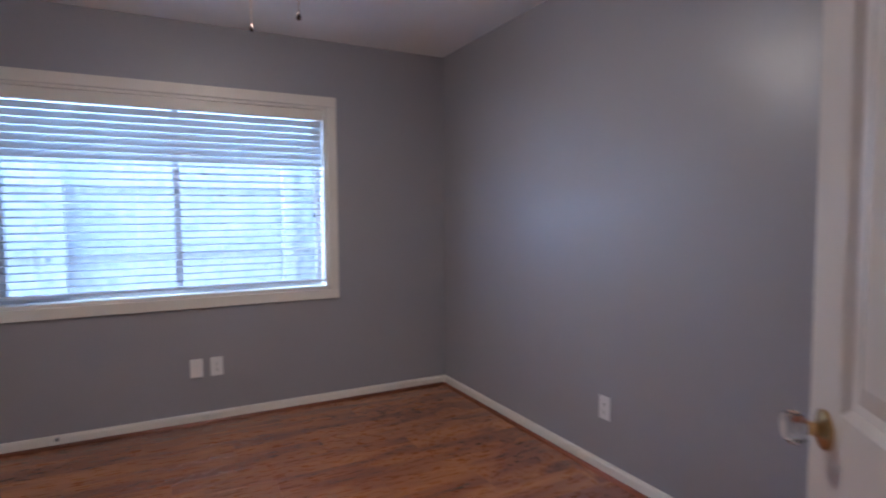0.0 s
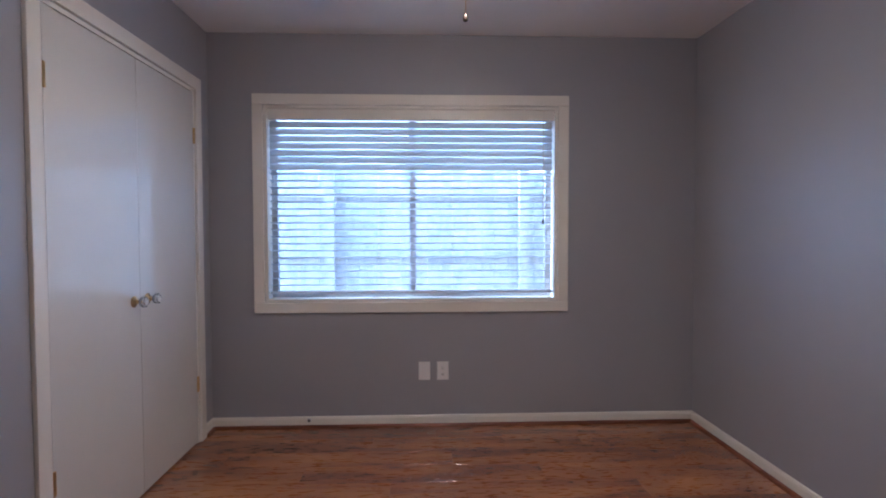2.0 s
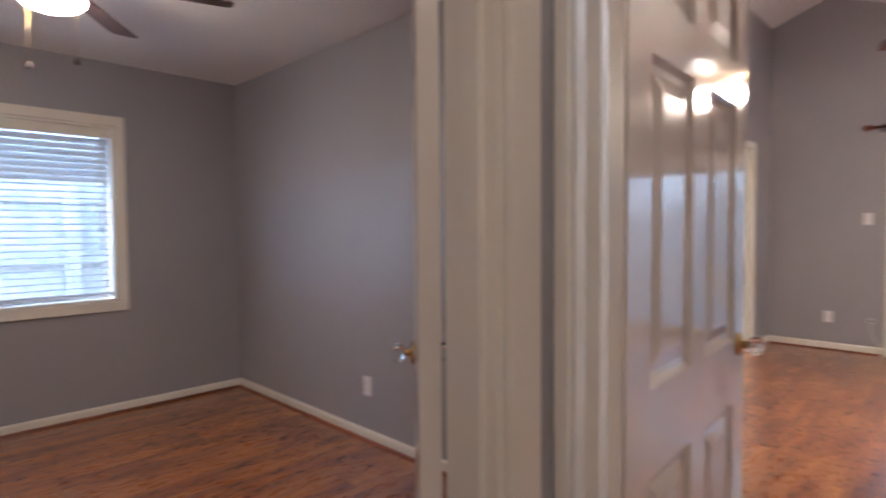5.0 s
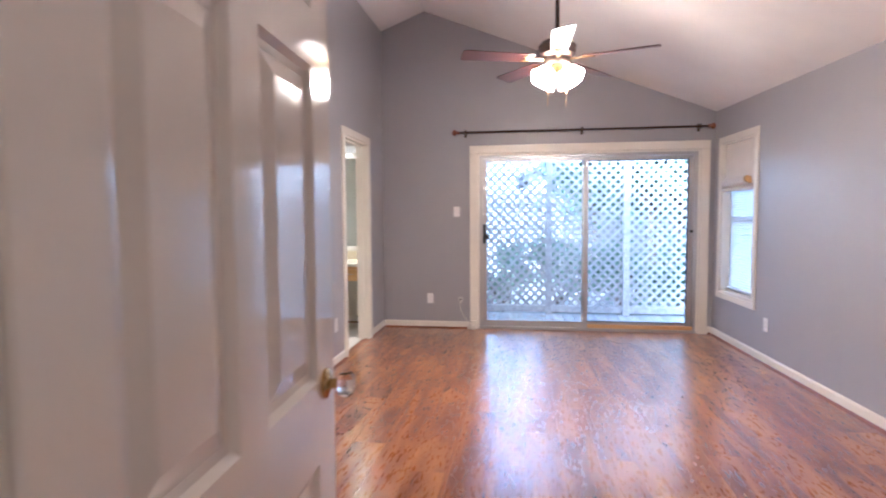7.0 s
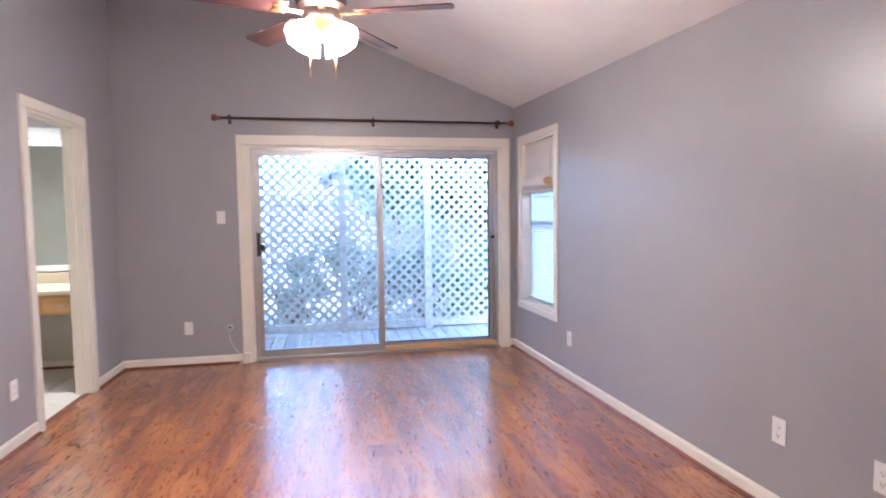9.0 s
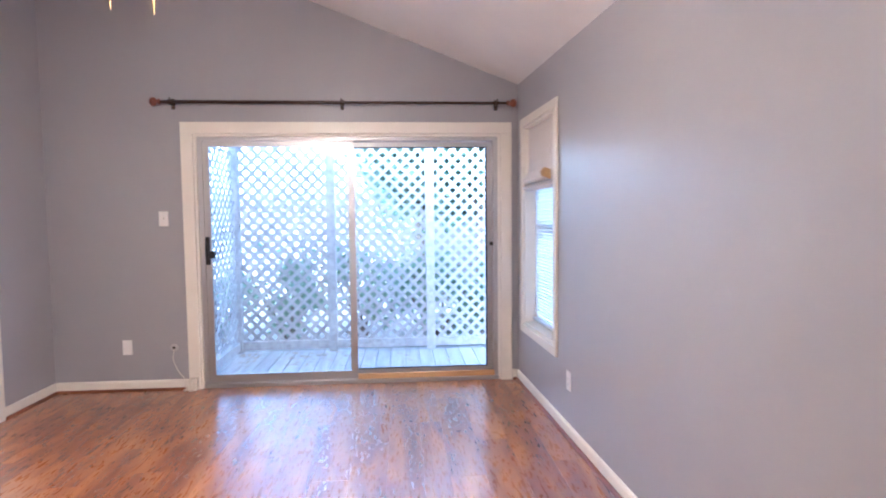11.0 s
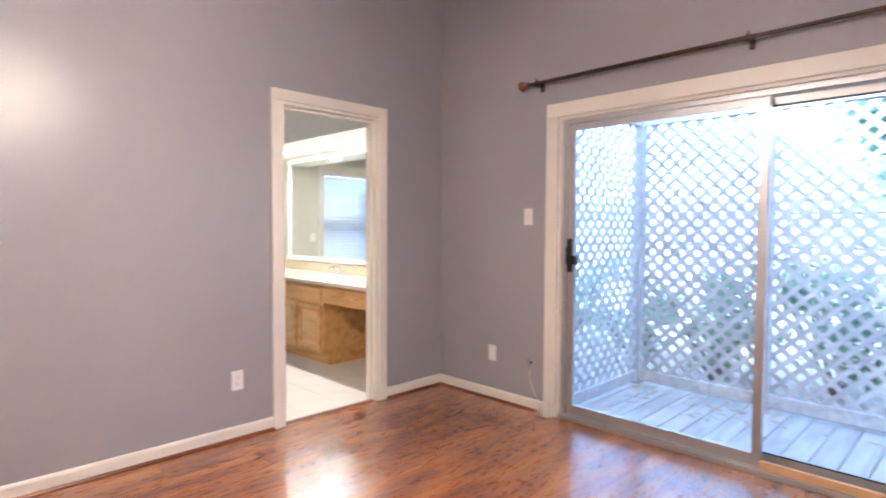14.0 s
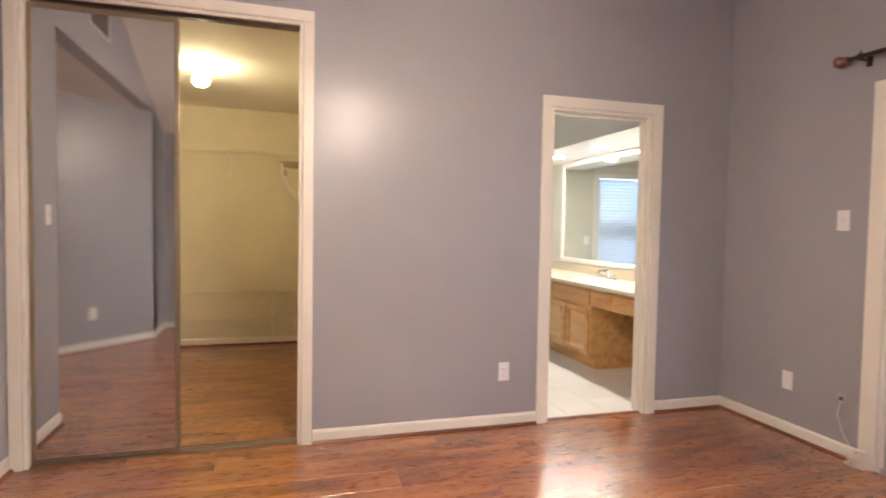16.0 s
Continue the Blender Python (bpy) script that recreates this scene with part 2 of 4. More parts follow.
def part(name, bm, material, parent, label="", smooth=False, at=None):
    ob = new(name, mesh(name, bm, material, smooth))
    ob.parent = parent
    if at is not None:
        ob.matrix_basis = at
    if label:
        ob["label"] = label
    return ob


def bent(name, pts, r, material, parent):
    """A bent rod or cord through pts."""
    curve = bpy.data.curves.new(name, "CURVE")
    curve.dimensions, curve.bevel_depth, curve.bevel_resolution = "3D", r, 2
    s = curve.splines.new("POLY")
    s.points.add(len(pts) - 1)
    for p, q in zip(s.points, pts):
        p.co = (*q, 1)
    curve.materials.append(material)
    ob = new(name, curve)
    ob.parent = parent
    return ob


def thing(name, at, label, category, group=""):
    ob = new(name)
    ob.empty_display_size = 0.05
    ob.matrix_basis = at if isinstance(at, Matrix) else Matrix.Translation(at)
    return tagged(ob, label, category, group)


def structure(name, bm, material, label="", category="wall"):
    return tagged(new(name, mesh(name, bm, material)), label, category, kind="structure")


def piece(name, me, parent, at):
    ob = new(name, me)
    ob.parent = parent
    ob.matrix_basis = at
    return ob


def wall(name, axis, a0, a1, face, thick, z0, z1, openings, material, label):
    """A wall along axis from a0 to a1; its room face at face, its body on the side of thick's sign; openings (s0, s1, bottom, top)."""
    bm = bmesh.new()

    def put(s0, s1, b, t):
        if s1 - s0 > 1e-4 and t - b > 1e-4:
            if axis == "x":
                box(bm, s0, face, b, s1, face + thick, t)
            else:
                box(bm, face, s0, b, face + thick, s1, t)
    at = a0
    for s0, s1, b, t in sorted(openings):
        put(at, s0, z0, z1)
        put(s0, s1, z0, b)
        put(s0, s1, t, z1)
        at = s1
    put(at, a1, z0, z1)
    return structure(name, bm, material, label)


def baseboard(p, q, normal, h=0.082):
    """A board at the wall's foot with its wooden shoe, from p to q; normal points into the room."""
    p, q, n = Vector((*p, 0)), Vector((*q, 0)), Vector((*normal, 0))
    d = q - p
    m = Matrix.Translation(p) @ Matrix((d.normalized(), n, Vector((0, 0, 1)))).transposed().to_4x4()
    bm = bmesh.new()
    prism(bm, [(0, 0), (0.013, 0), (0.013, h - 0.016), (0.008, h - 0.004), (0, h)], "x", 0, d.length)
    ob = structure("baseboard", bm, M_TRIM, "cream-white painted baseboard along the wall", "baseboard")
    ob.matrix_basis = m
    bm = bmesh.new()
    prism(bm, [(0.013, 0), (0.030, 0), (0.028, 0.009), (0.022, 0.016), (0.013, 0.019)], "x", 0.002, d.length - 0.002)
    part("shoe_molding", bm, M_SHOE, ob, "red-brown wooden shoe molding")
    return ob


# ---- plan ----
H1 = 2.44                                   # flat ceilings
R1 = dict(x0=-1.41, x1=1.635, y0=-0.31, y1=3.44)
XS, YL, YR = 6.43, 0.80, -2.84              # garden wall, closet wall, right wall
RIDGE_Y, RIDGE_Z, SLOPE = 0.30, 3.60, 0.387
XD = 0.485                                  # room face of the main bedroom's door wall
XW = 2.055                                   # end of the entry passage


# the long right wall runs 2.7 degrees off square, from its corner at the garden wall
SKEW = Matrix.Translation((XS, YR, 0)) @ pose(0, 0, 0, 0, 0, 2.7) @ Matrix.Translation((-XS, -YR, 0))


def roof_z(y):
    return RIDGE_Z - SLOPE * abs(y - RIDGE_Y)


# ---- structure: small bedroom ----
WIN1 = (-1.074, 0.751, 0.789, 2.006)
wall("wall_north_bedroom", "x", -2.30, 1.80, R1["y1"], 0.15, 0, H1, [WIN1], M_WALL, "grey painted bedroom wall with a wide window")
wall("wall_east_bedroom", "y", 0.10, R1["y1"], R1["x1"], 0.12, 0, H1, [], M_WALL, "plain grey painted bedroom wall")
CL1 = (1.93, 3.23, 0.0, 2.045)
wall("wall_west_bedroom", "y", R1["y0"], R1["y1"], R1["x0"], -0.10, 0, H1, [CL1], M_WALL, "grey painted bedroom wall around a closet")
D1 = (-0.567, 0.223, 0.0, 2.05)
wall("wall_south_bedroom", "x", R1["x0"], XD + 0.01, -0.31, -0.095, 0, H1, [D1], M_WALL, "grey painted wall with the bedroom doorway")
structure("wall_closet_back", solid(-2.30, R1["y0"], 0, -2.2, R1["y1"], H1), M_WALL, "plain wall behind the bedroom closet")
structure("ceiling_bedroom", solid(-2.30, R1["y0"], H1, 1.80, 3.59, H1 + 0.1), M_CEIL_SMALL, "white textured flat ceiling", "ceiling")

# ---- structure: hall ----
DM = (-1.275, -0.437, 0.0, 2.05)
wall("wall_door_main", "y", -2.0, -0.405, XD, -0.12, 0, H1, [DM], M_WALL, "grey painted wall with the main bedroom doorway")
structure("wall_hall_west", solid(-1.75, -2.0, 0, -1.63, -0.405, H1), M_WALL, "plain grey hall wall")
structure("wall_hall_south", solid(-1.75, -2.12, 0, XD, -2.0, H1), M_WALL, "plain grey hall wall")
structure("ceiling_hall", solid(-1.75, -2.12, H1, XD, -0.43, H1 + 0.1), M_CEIL, "white flat hall ceiling", "ceiling")

# ---- structure: main bedroom ----
bm = bmesh.new()
prism(bm, [(XD, -0.40), (XW, 0.215), (XW, 0.345), (XD + 0.012, -0.27)], "z", 0, H1)
structure("wall_entry_north", bm, M_WALL, "grey painted wall of the entry passage")
structure("wall_switch", solid(XW - 0.12, 0.345, 0, XW, YL, H1), M_WALL, "grey painted wall with a light switch")
structure("wall_entry_south", solid(XD, -1.82, 0, 1.30, -1.70, H1), M_WALL, "grey painted wall of the entry passage")
bm = bmesh.new()
prism(bm, [(1.30, -1.70), (2.05, -2.45), (2.05, -2.62), (1.30, -1.87)], "z", 0, H1)
structure("wall_diagonal", bm, M_WALL, "grey painted diagonal wall at the entry")
structure("wall_west_main", solid(1.93, -3.10, 0, 2.05, -2.45, H1), M_WALL, "short grey painted wall")
bm = bmesh.new()
prism(bm, [(YR, H1), (YL, H1), (YL, roof_z(YL)), (RIDGE_Y, RIDGE_Z), (YR + 0.14, H1 + 0.005)], "x", XW - 0.12, XW)
structure("wall_gable_west", bm, M_WALL, "grey painted gable wall over the entry passage")
structure("ceiling_entry", solid(XD, -2.83, H1, XW - 0.12, 0.25, H1 + 0.1), M_CEIL, "white flat ceiling of the entry passage", "ceiling")
SL = (-2.695, -0.305, 0.0, 1.995)
bm = bmesh.new()
for lo, hi, b, t in ((YR - 0.15, SL[0], 0, 2.38), (SL[0], SL[1], SL[3], 2.38), (SL[1], YL, 0, 2.38)):
    box(bm, XS, lo, b, XS + 0.15, hi, t)
prism(bm, [(YR, 2.38), (YL, 2.38), (YL, roof_z(YL)), (RIDGE_Y, RIDGE_Z), (YR, roof_z(YR) + 0.01)], "x", XS, XS + 0.15)
structure("wall_east_main", bm, M_WALL, "grey painted gable wall with a sliding glass door")
NW = (5.49, 6.24, 0.497, 2.02)
w = wall("wall_south_main", "x", 1.93, XS, YR, -0.15, 0, roof_z(YR) + 0.02, [NW], M_WALL, "grey painted wall with a narrow window")
w.matrix_basis = SKEW
CM, DB = (2.12, 3.48, 0.0, 2.40), (5.03, 5.79, 0.0, 2.05)
wall("wall_north_main", "x", XW - 0.12, XS, YL, 0.12, 0, roof_z(YL) + 0.01, [CM, DB], M_WALL, "grey painted wall with closet and bathroom openings")
bm = bmesh.new()
for ya, yb in ((YR - 0.45, RIDGE_Y), (RIDGE_Y, YL + 0.12)):
    za, zb = roof_z(ya), roof_z(yb)
    prism(bm, [(ya, za), (yb, zb), (yb, zb + 0.12), (ya, za + 0.12)], "x", XW - 0.12, XS + 0.15)
structure("ceiling_main", bm, M_CEIL, "white vaulted ceiling with a ridge", "ceiling")

# ---- structure: walk-in closet and bathroom ----
structure("wall_closet_north", solid(1.80, 3.65, 0, 3.72, 3.77, H1), M_CLOSET, "cream closet wall")
structure("wall_closet_west", solid(1.804, YL + 0.12, 0, 1.90, 3.65, H1), M_CLOSET, "cream closet wall")
structure("wall_closet_east", solid(3.60, YL + 0.12, 0, 3.72, 3.65, H1), M_CLOSET, "cream closet wall")
structure("wall_closet_south", solid(3.48, YL + 0.122, 0, 3.60, YL + 0.135, H1), M_CLOSET, "cream closet wall return")
structure("ceiling_closet", solid(1.80, YL + 0.12, H1, 3.72, 3.77, H1 + 0.1), M_CEIL_SMALL, "white textured closet ceiling", "ceiling")
BX0, BX1, BY1 = 3.72, 6.62, 4.20
BW = (4.72, 5.72, 0.75, 2.05)
wall("wall_north_bath", "x", BX0, BX1 + 0.12, BY1, 0.12, 0, H1, [BW], M_BATHWALL, "cream bathroom wall with a window")
structure("wall_east_bath", solid(BX1, YL, 0, BX1 + 0.12, BY1, H1), M_BATHWALL, "cream bathroom wall behind the vanity")
structure("wall_west_bath", solid(BX0, YL + 0.12, 0, BX0 + 0.03, BY1, H1), M_BATHWALL, "cream bathroom wall")
structure("wall_south_bath", solid(XS, YL, 0, BX1, YL + 0.12, H1), M_BATHWALL, "cream bathroom wall return")
structure("ceiling_bath", solid(BX0, YL + 0.12, H1, BX1 + 0.12, BY1 + 0.12, H1 + 0.1), M_CEIL_SMALL, "white bathroom ceiling", "ceiling")
structure("soffit", solid(5.98, YL + 0.125, 2.06, BX1 - 0.003, BY1, H1 - 0.003), M_CEIL_SMALL, "painted soffit over the vanity", "soffit")

for p, q, n in (
    ((R1["x0"], 3.44), (R1["x1"], 3.44), (0, -1)), ((R1["x1"], 0.12), (R1["x1"], 3.427), (-1, 0)), ((R1["x0"], -0.297), (R1["x0"], 1.858), (1, 0)),
    ((R1["x0"], 3.302), (R1["x0"], 3.427), (1, 0)), ((R1["x0"] + 0.013, -0.31), (D1[0] - 0.072, -0.31), (0, 1)),
    ((XS, YL - 0.013), (XS, -0.205), (-1, 0)), ((XS, -2.79), (XS, YR + 0.013), (-1, 0)), ((3.545, YL), (4.962, YL), (0, -1)), ((5.862, YL), (XS, YL), (0, -1)),
    ((XW, 0.215), (XW, YL - 0.013), (1, 0)), ((XD + 0.14, -0.3446), (XW + 0.005, 0.2168), (0.3678, -0.9299)), ((1.30, -1.70), (2.05, -2.45), (0.7071, 0.7071)),
    ((2.05, -3.03), (2.05, -2.455), (1, 0)), ((XD + 0.02, -1.70), (1.30, -1.70), (0, 1)), ((1.90, 3.65), (3.60, 3.65), (0, -1)), ((3.60, 0.93), (3.60, 3.637), (-1, 0)),
    ((6.62, 1.0), (6.62, 1.92), (-1, 0)), ((5.86, YL + 0.12), (6.607, YL + 0.12), (0, 1)),
):
    baseboard(p, q, n, 0.070 if p[0] <= R1["x1"] and q[1] > 1 else 0.082)
b = baseboard((2.03, YR), (XS, YR), (0, 1))
b.matrix_basis = SKEW @ b.matrix_basis


# ---- trim and doors ----
def casing(name, at, width, height, w=0.07, sill=False, thick=0.018, label="cream-white painted door casing", jamb=0.12, bottom=0.0):
    """Trim round an opening; local x runs along the wall from the opening's first edge, local y into the room, z up."""
    root = thing(name, at, label, "trim")
    root["kind"] = "structure"

    def run(pname, x0, z0, x1, z1):
        bm = solid(x0, 0.0005, z0, x1, thick, z1, bevel=0.004)
        part(pname, bm, M_TRIM, root)
    run("side_casing", -w, bottom, -0.001, height)
    run("side_casing", width + 0.001, bottom, width + w, height)
    run("head_casing", -w, height + 0.001, width + w, height + w)
    if sill:
        run("bottom_casing", -w, bottom - w, width + w, bottom - 0.001)
    for x0, x1 in ((0, 0.018), (width - 0.018, width)):
        part("side_jamb", solid(x0, -jamb, bottom, x1, 0.002, height), M_TRIM, root)
    part("head_jamb", solid(0.018, -jamb, height - 0.018, width - 0.018, 0.002, height), M_TRIM, root)
    if sill:
        part("sill", solid(0.018, -jamb, bottom, width - 0.018, 0.002, bottom + 0.018), M_TRIM, root)
    return root


def stops(root, width, height, y0, y1):
    for x0, x1 in ((0.018, 0.03), (width - 0.03, width - 0.018)):
        part("door_stop", solid(x0, y0, 0, x1, y1, height - 0.018), M_TRIM, root)
    part("door_stop", solid(0.03, y0, height - 0.03, width - 0.03, y1, height - 0.018), M_TRIM, root)


def facing(x, y, z, angle):
    """Local x along the wall, local y into the room; angle turns +y."""
    return pose(x, y, z, 0, 0, angle)


# small bedroom doorway: both sides
c = casing("door_casing", facing(D1[0], -0.31, 0, 0), D1[1] - D1[0], 2.05, jamb=0.094)
stops(c, D1[1] - D1[0], 2.05, -0.075, -0.04)
casing("door_casing", facing(D1[1], -0.405, 0, 180), D1[1] - D1[0], 2.05, jamb=0.0012)
# main bedroom doorway
c = casing("door_casing", facing(XD, DM[1], 0, -90), DM[1] - DM[0], 2.05, jamb=0.119)
stops(c, DM[1] - DM[0], 2.05, -0.075, -0.04)
casing("door_casing", facing(XD - 0.12, DM[0], 0, 90), DM[1] - DM[0], 2.05, w=0.030, jamb=0.0012)
# bathroom doorway, closets, windows, garden door
c = casing("door_casing", facing(DB[1], YL, 0, 180), DB[1] - DB[0], 2.05, jamb=0.119)
stops(c, DB[1] - DB[0], 2.05, -0.085, -0.05)
casing("closet_casing", facing(CM[1], YL, 0, 180), CM[1] - CM[0], 2.40, w=0.06, jamb=0.119, label="cream-white painted casing of a mirrored closet")
casing("closet_casing", facing(R1["x0"], CL1[1], 0, -90), CL1[1] - CL1[0], 2.045, jamb=0.099, label="cream-white painted casing of the bedroom closet")
casing("window_casing", facing(WIN1[1], 3.44, 0, 180), WIN1[1] - WIN1[0], 2.006, sill=True, w=0.066, bottom=0.789, jamb=0.15, label="cream-white painted window casing")
casing("window_casing", SKEW @ facing(NW[0], YR, 0, 0), NW[1] - NW[0], 2.02, sill=True, w=0.062, bottom=0.497, jamb=0.15, label="cream-white painted narrow window casing")
casing("window_casing", facing(BW[1], BY1, 0, 180), BW[1] - BW[0], 2.05, sill=True, w=0.07, bottom=0.75, jamb=0.12, label="cream-white painted bathroom window casing")
casing("door_casing", facing(XS, SL[0], 0, 90), SL[1] - SL[0], 1.995, w=0.09, jamb=0.07, thick=0.022, label="cream-white painted casing of the sliding door")


def knob(parent, x, y, z, side, rose=M_BRASS, ball=M_CRYSTAL):
    """A door knob on a leaf's face; side is +1 or -1 along local y."""
    m = Matrix.Translation((x, y, z)) @ pose(0, 0, 0, -90 * side)
    k = part("knob", lathe(bmesh.new(), [(0.032, 0), (0.032, 0.006), (0.022, 0.010), (0.011, 0.014), (0.011, 0.03)], 18, m), rose, parent, "aged brass rose", True)
    part("knob_ball", lathe(bmesh.new(), [(0.012, 0.028), (0.022, 0.032), (0.028, 0.043), (0.027, 0.054), (0.018, 0.062), (0.004, 0.063)], 10, m), ball, k, "faceted glass knob")


def panel_door(at, width, height, knob_z, label):
    """A six-panel leaf; the hinge at local x 0, the leaf along +x, its faces at y 0 and 0.035."""
    root = thing("door", at, label, "door")
    T = 0.035
    st, mull = 0.11, 0.10
    rails = [(0.0, 0.22), (0.80, 0.97), (1.60, 1.71), (height - 0.11, height)]
    bm = bmesh.new()
    box(bm, 0, 0, 0.008, st, T, height)
    box(bm, width - st, 0, 0.008, width, T, height)
    for a, b in rails:
        box(bm, st, 0, max(a, 0.008), width - st, T, b)
    cols = [(st, (width - mull) / 2), ((width + mull) / 2, width - st)]
    for (_, b0), (a1, _) in zip(rails, rails[1:]):
        box(bm, cols[0][1], 0, b0, cols[1][0], T, a1)
    part("leaf_frame", bm, M_DOOR, root, smooth=False)
    for (_, b0), (a1, _) in zip(rails, rails[1:]):
        for x0, x1 in cols:
            bm = bmesh.new()
            for sgn, y in ((-1, 0.0), (1, T)):
                # sloped moulding down to a recess, then a raised field
                loops = []
                for inset, depth in ((0, 0.0), (0.012, 0.011), (0.026, 0.013), (0.060, 0.002)):
                    yy = y - sgn * depth
                    loops.append([bm.verts.new(p) for p in ((x0 + inset, yy, b0 + inset), (x1 - inset, yy, b0 + inset), (x1 - inset, yy, a1 - inset), (x0 + inset, yy, a1 - inset))])
                for lo, hi in zip(loops, loops[1:]):
                    for i in range(4):
                        bm.faces.new((lo[i], lo[(i + 1) % 4], hi[(i + 1) % 4], hi[i]))
                bm.faces.new(loops[-1])
            bmesh.ops.recalc_face_normals(bm, faces=bm.faces)
            part("panel", bm, M_DOOR, root)
    for side, y in ((-1, 0.0), (1, T)):
        knob(root, width - 0.065, y, knob_z, side)
    part("latch_plate", solid(width, 0.006, knob_z - 0.03, width + 0.0015, 0.029, knob_z + 0.03), M_BRASS, root)
    for z in (0.22, height - 0.2):
        part("hinge", tube(bmesh.new(), (-0.006, T + 0.004, z - 0.045), (-0.006, T + 0.004, z + 0.045), 0.006), M_BRASS, root)
    return root


# the leaf of the small bedroom stands wide open, past its hinge
panel_door(pose(0.209, -0.293, 0.006, 0, 0, 48.2), 0.755, 2.02, 0.93, "glossy white six-panel door standing wide open")
panel_door(pose(XD + 0.015, -0.456, 0.006, 0, 0, 3.2), 0.81, 2.02, 0.955, "glossy white six-panel door open into the main bedroom")


def slab_closet():
    """Two plain leaves that meet in the middle; x runs along the wall towards the window."""
    y0, y1 = CL1[0] + 0.02, CL1[1] - 0.02
    mid = (y0 + y1) / 2 - 0.0
    for a, b, hinge in ((y0, mid - 0.002, y0), (mid + 0.002, y1, y1)):
        root = thing("closet_door", (R1["x0"], a, 0.012), "plain glossy white closet door with a glass knob", "door", "bedroom closet doors")
        part("leaf", solid(-0.03, 0, 0, 0.004, b - a, 2.01, bevel=0.003), M_DOOR_FLAT, root)
        s = 0.06 if hinge == y1 else (b - a) - 0.06
        m = Matrix.Translation((0.004, s, 0.905)) @ pose(0, 0, 0, 0, 90)
        k = part("knob", lathe(bmesh.new(), [(0.026, 0), (0.026, 0.005), (0.018, 0.009), (0.010, 0.012), (0.010, 0.03)], 18, m), M_BRASS, root, "aged brass rose", True)
        part("knob_ball", lathe(bmesh.new(), [(0.011, 0.028), (0.020, 0.031), (0.026, 0.042), (0.025, 0.054), (0.016, 0.061), (0.004, 0.062)], 10, m), M_CRYSTAL, k, "faceted glass knob")
        e = -0.003 if hinge == y0 else (b - a) + 0.003
        for z in (0.335, 1.765):
            part("hinge", solid(0.004, e - 0.012, z - 0.045, 0.010, e + 0.012, z + 0.045, bevel=0.002), M_BRASS, root, "small brass hinge")


slab_closet()


# ---- windows ----
def glazing(name, at, width, height, split, label, frame_mat=M_ALU_WHITE, bar=0.035):
    """A framed window; local x along the wall, y towards the room, z up from the sill."""
    root = thing(name, at, label, "window")
    root["kind"] = "structure"
    bm = bmesh.new()
    box(bm, 0, 0, 0, bar, 0.04, height)
    box(bm, width - bar, 0, 0, width, 0.04, height)
    box(bm, bar, 0, 0, width - bar, 0.04, bar)
    box(bm, bar, 0, height - bar, width - bar, 0.04, height)
    part("window_frame", bm, frame_mat, root)
    if split == "v":
        part("meeting_stile", solid(width / 2 - 0.02, -0.002, bar, width / 2 + 0.02, 0.042, height - bar), frame_mat, root)
        panes = [(bar, width / 2 - 0.02, bar, height - bar), (width / 2 + 0.02, width - bar, bar, height - bar)]
    else:
        part("meeting_rail", solid(bar, -0.002, height / 2 - 0.02, width - bar, 0.042, height / 2 + 0.02), frame_mat, root)
        panes = [(bar, width - bar, bar, height / 2 - 0.02), (bar, width - bar, height / 2 + 0.02, height - bar)]
    for x0, x1, z0, z1 in panes:
        g = part("pane", solid(x0, 0.018, z0, x1, 0.022, z1), M_GLASS, root, "clear window glass")
        g.visible_shadow = False
    return root


glazing("window_1", facing(WIN1[1] - 0.018, 3.585, 0.807, 180), 1.789, 1.181, "v", "two-part sliding window in a pale frame", M_ALU)
glazing("window_2", SKEW @ facing(NW[0] + 0.018, YR - 0.145, 0.515, 0), NW[1] - NW[0] - 0.036, 1.487, "h", "narrow sash window in a pale frame")
glazing("window_3", facing(BW[1] - 0.018, BY1 + 0.115, 0.768, 180), 0.964, 1.264, "h", "bathroom sash window in a pale frame")


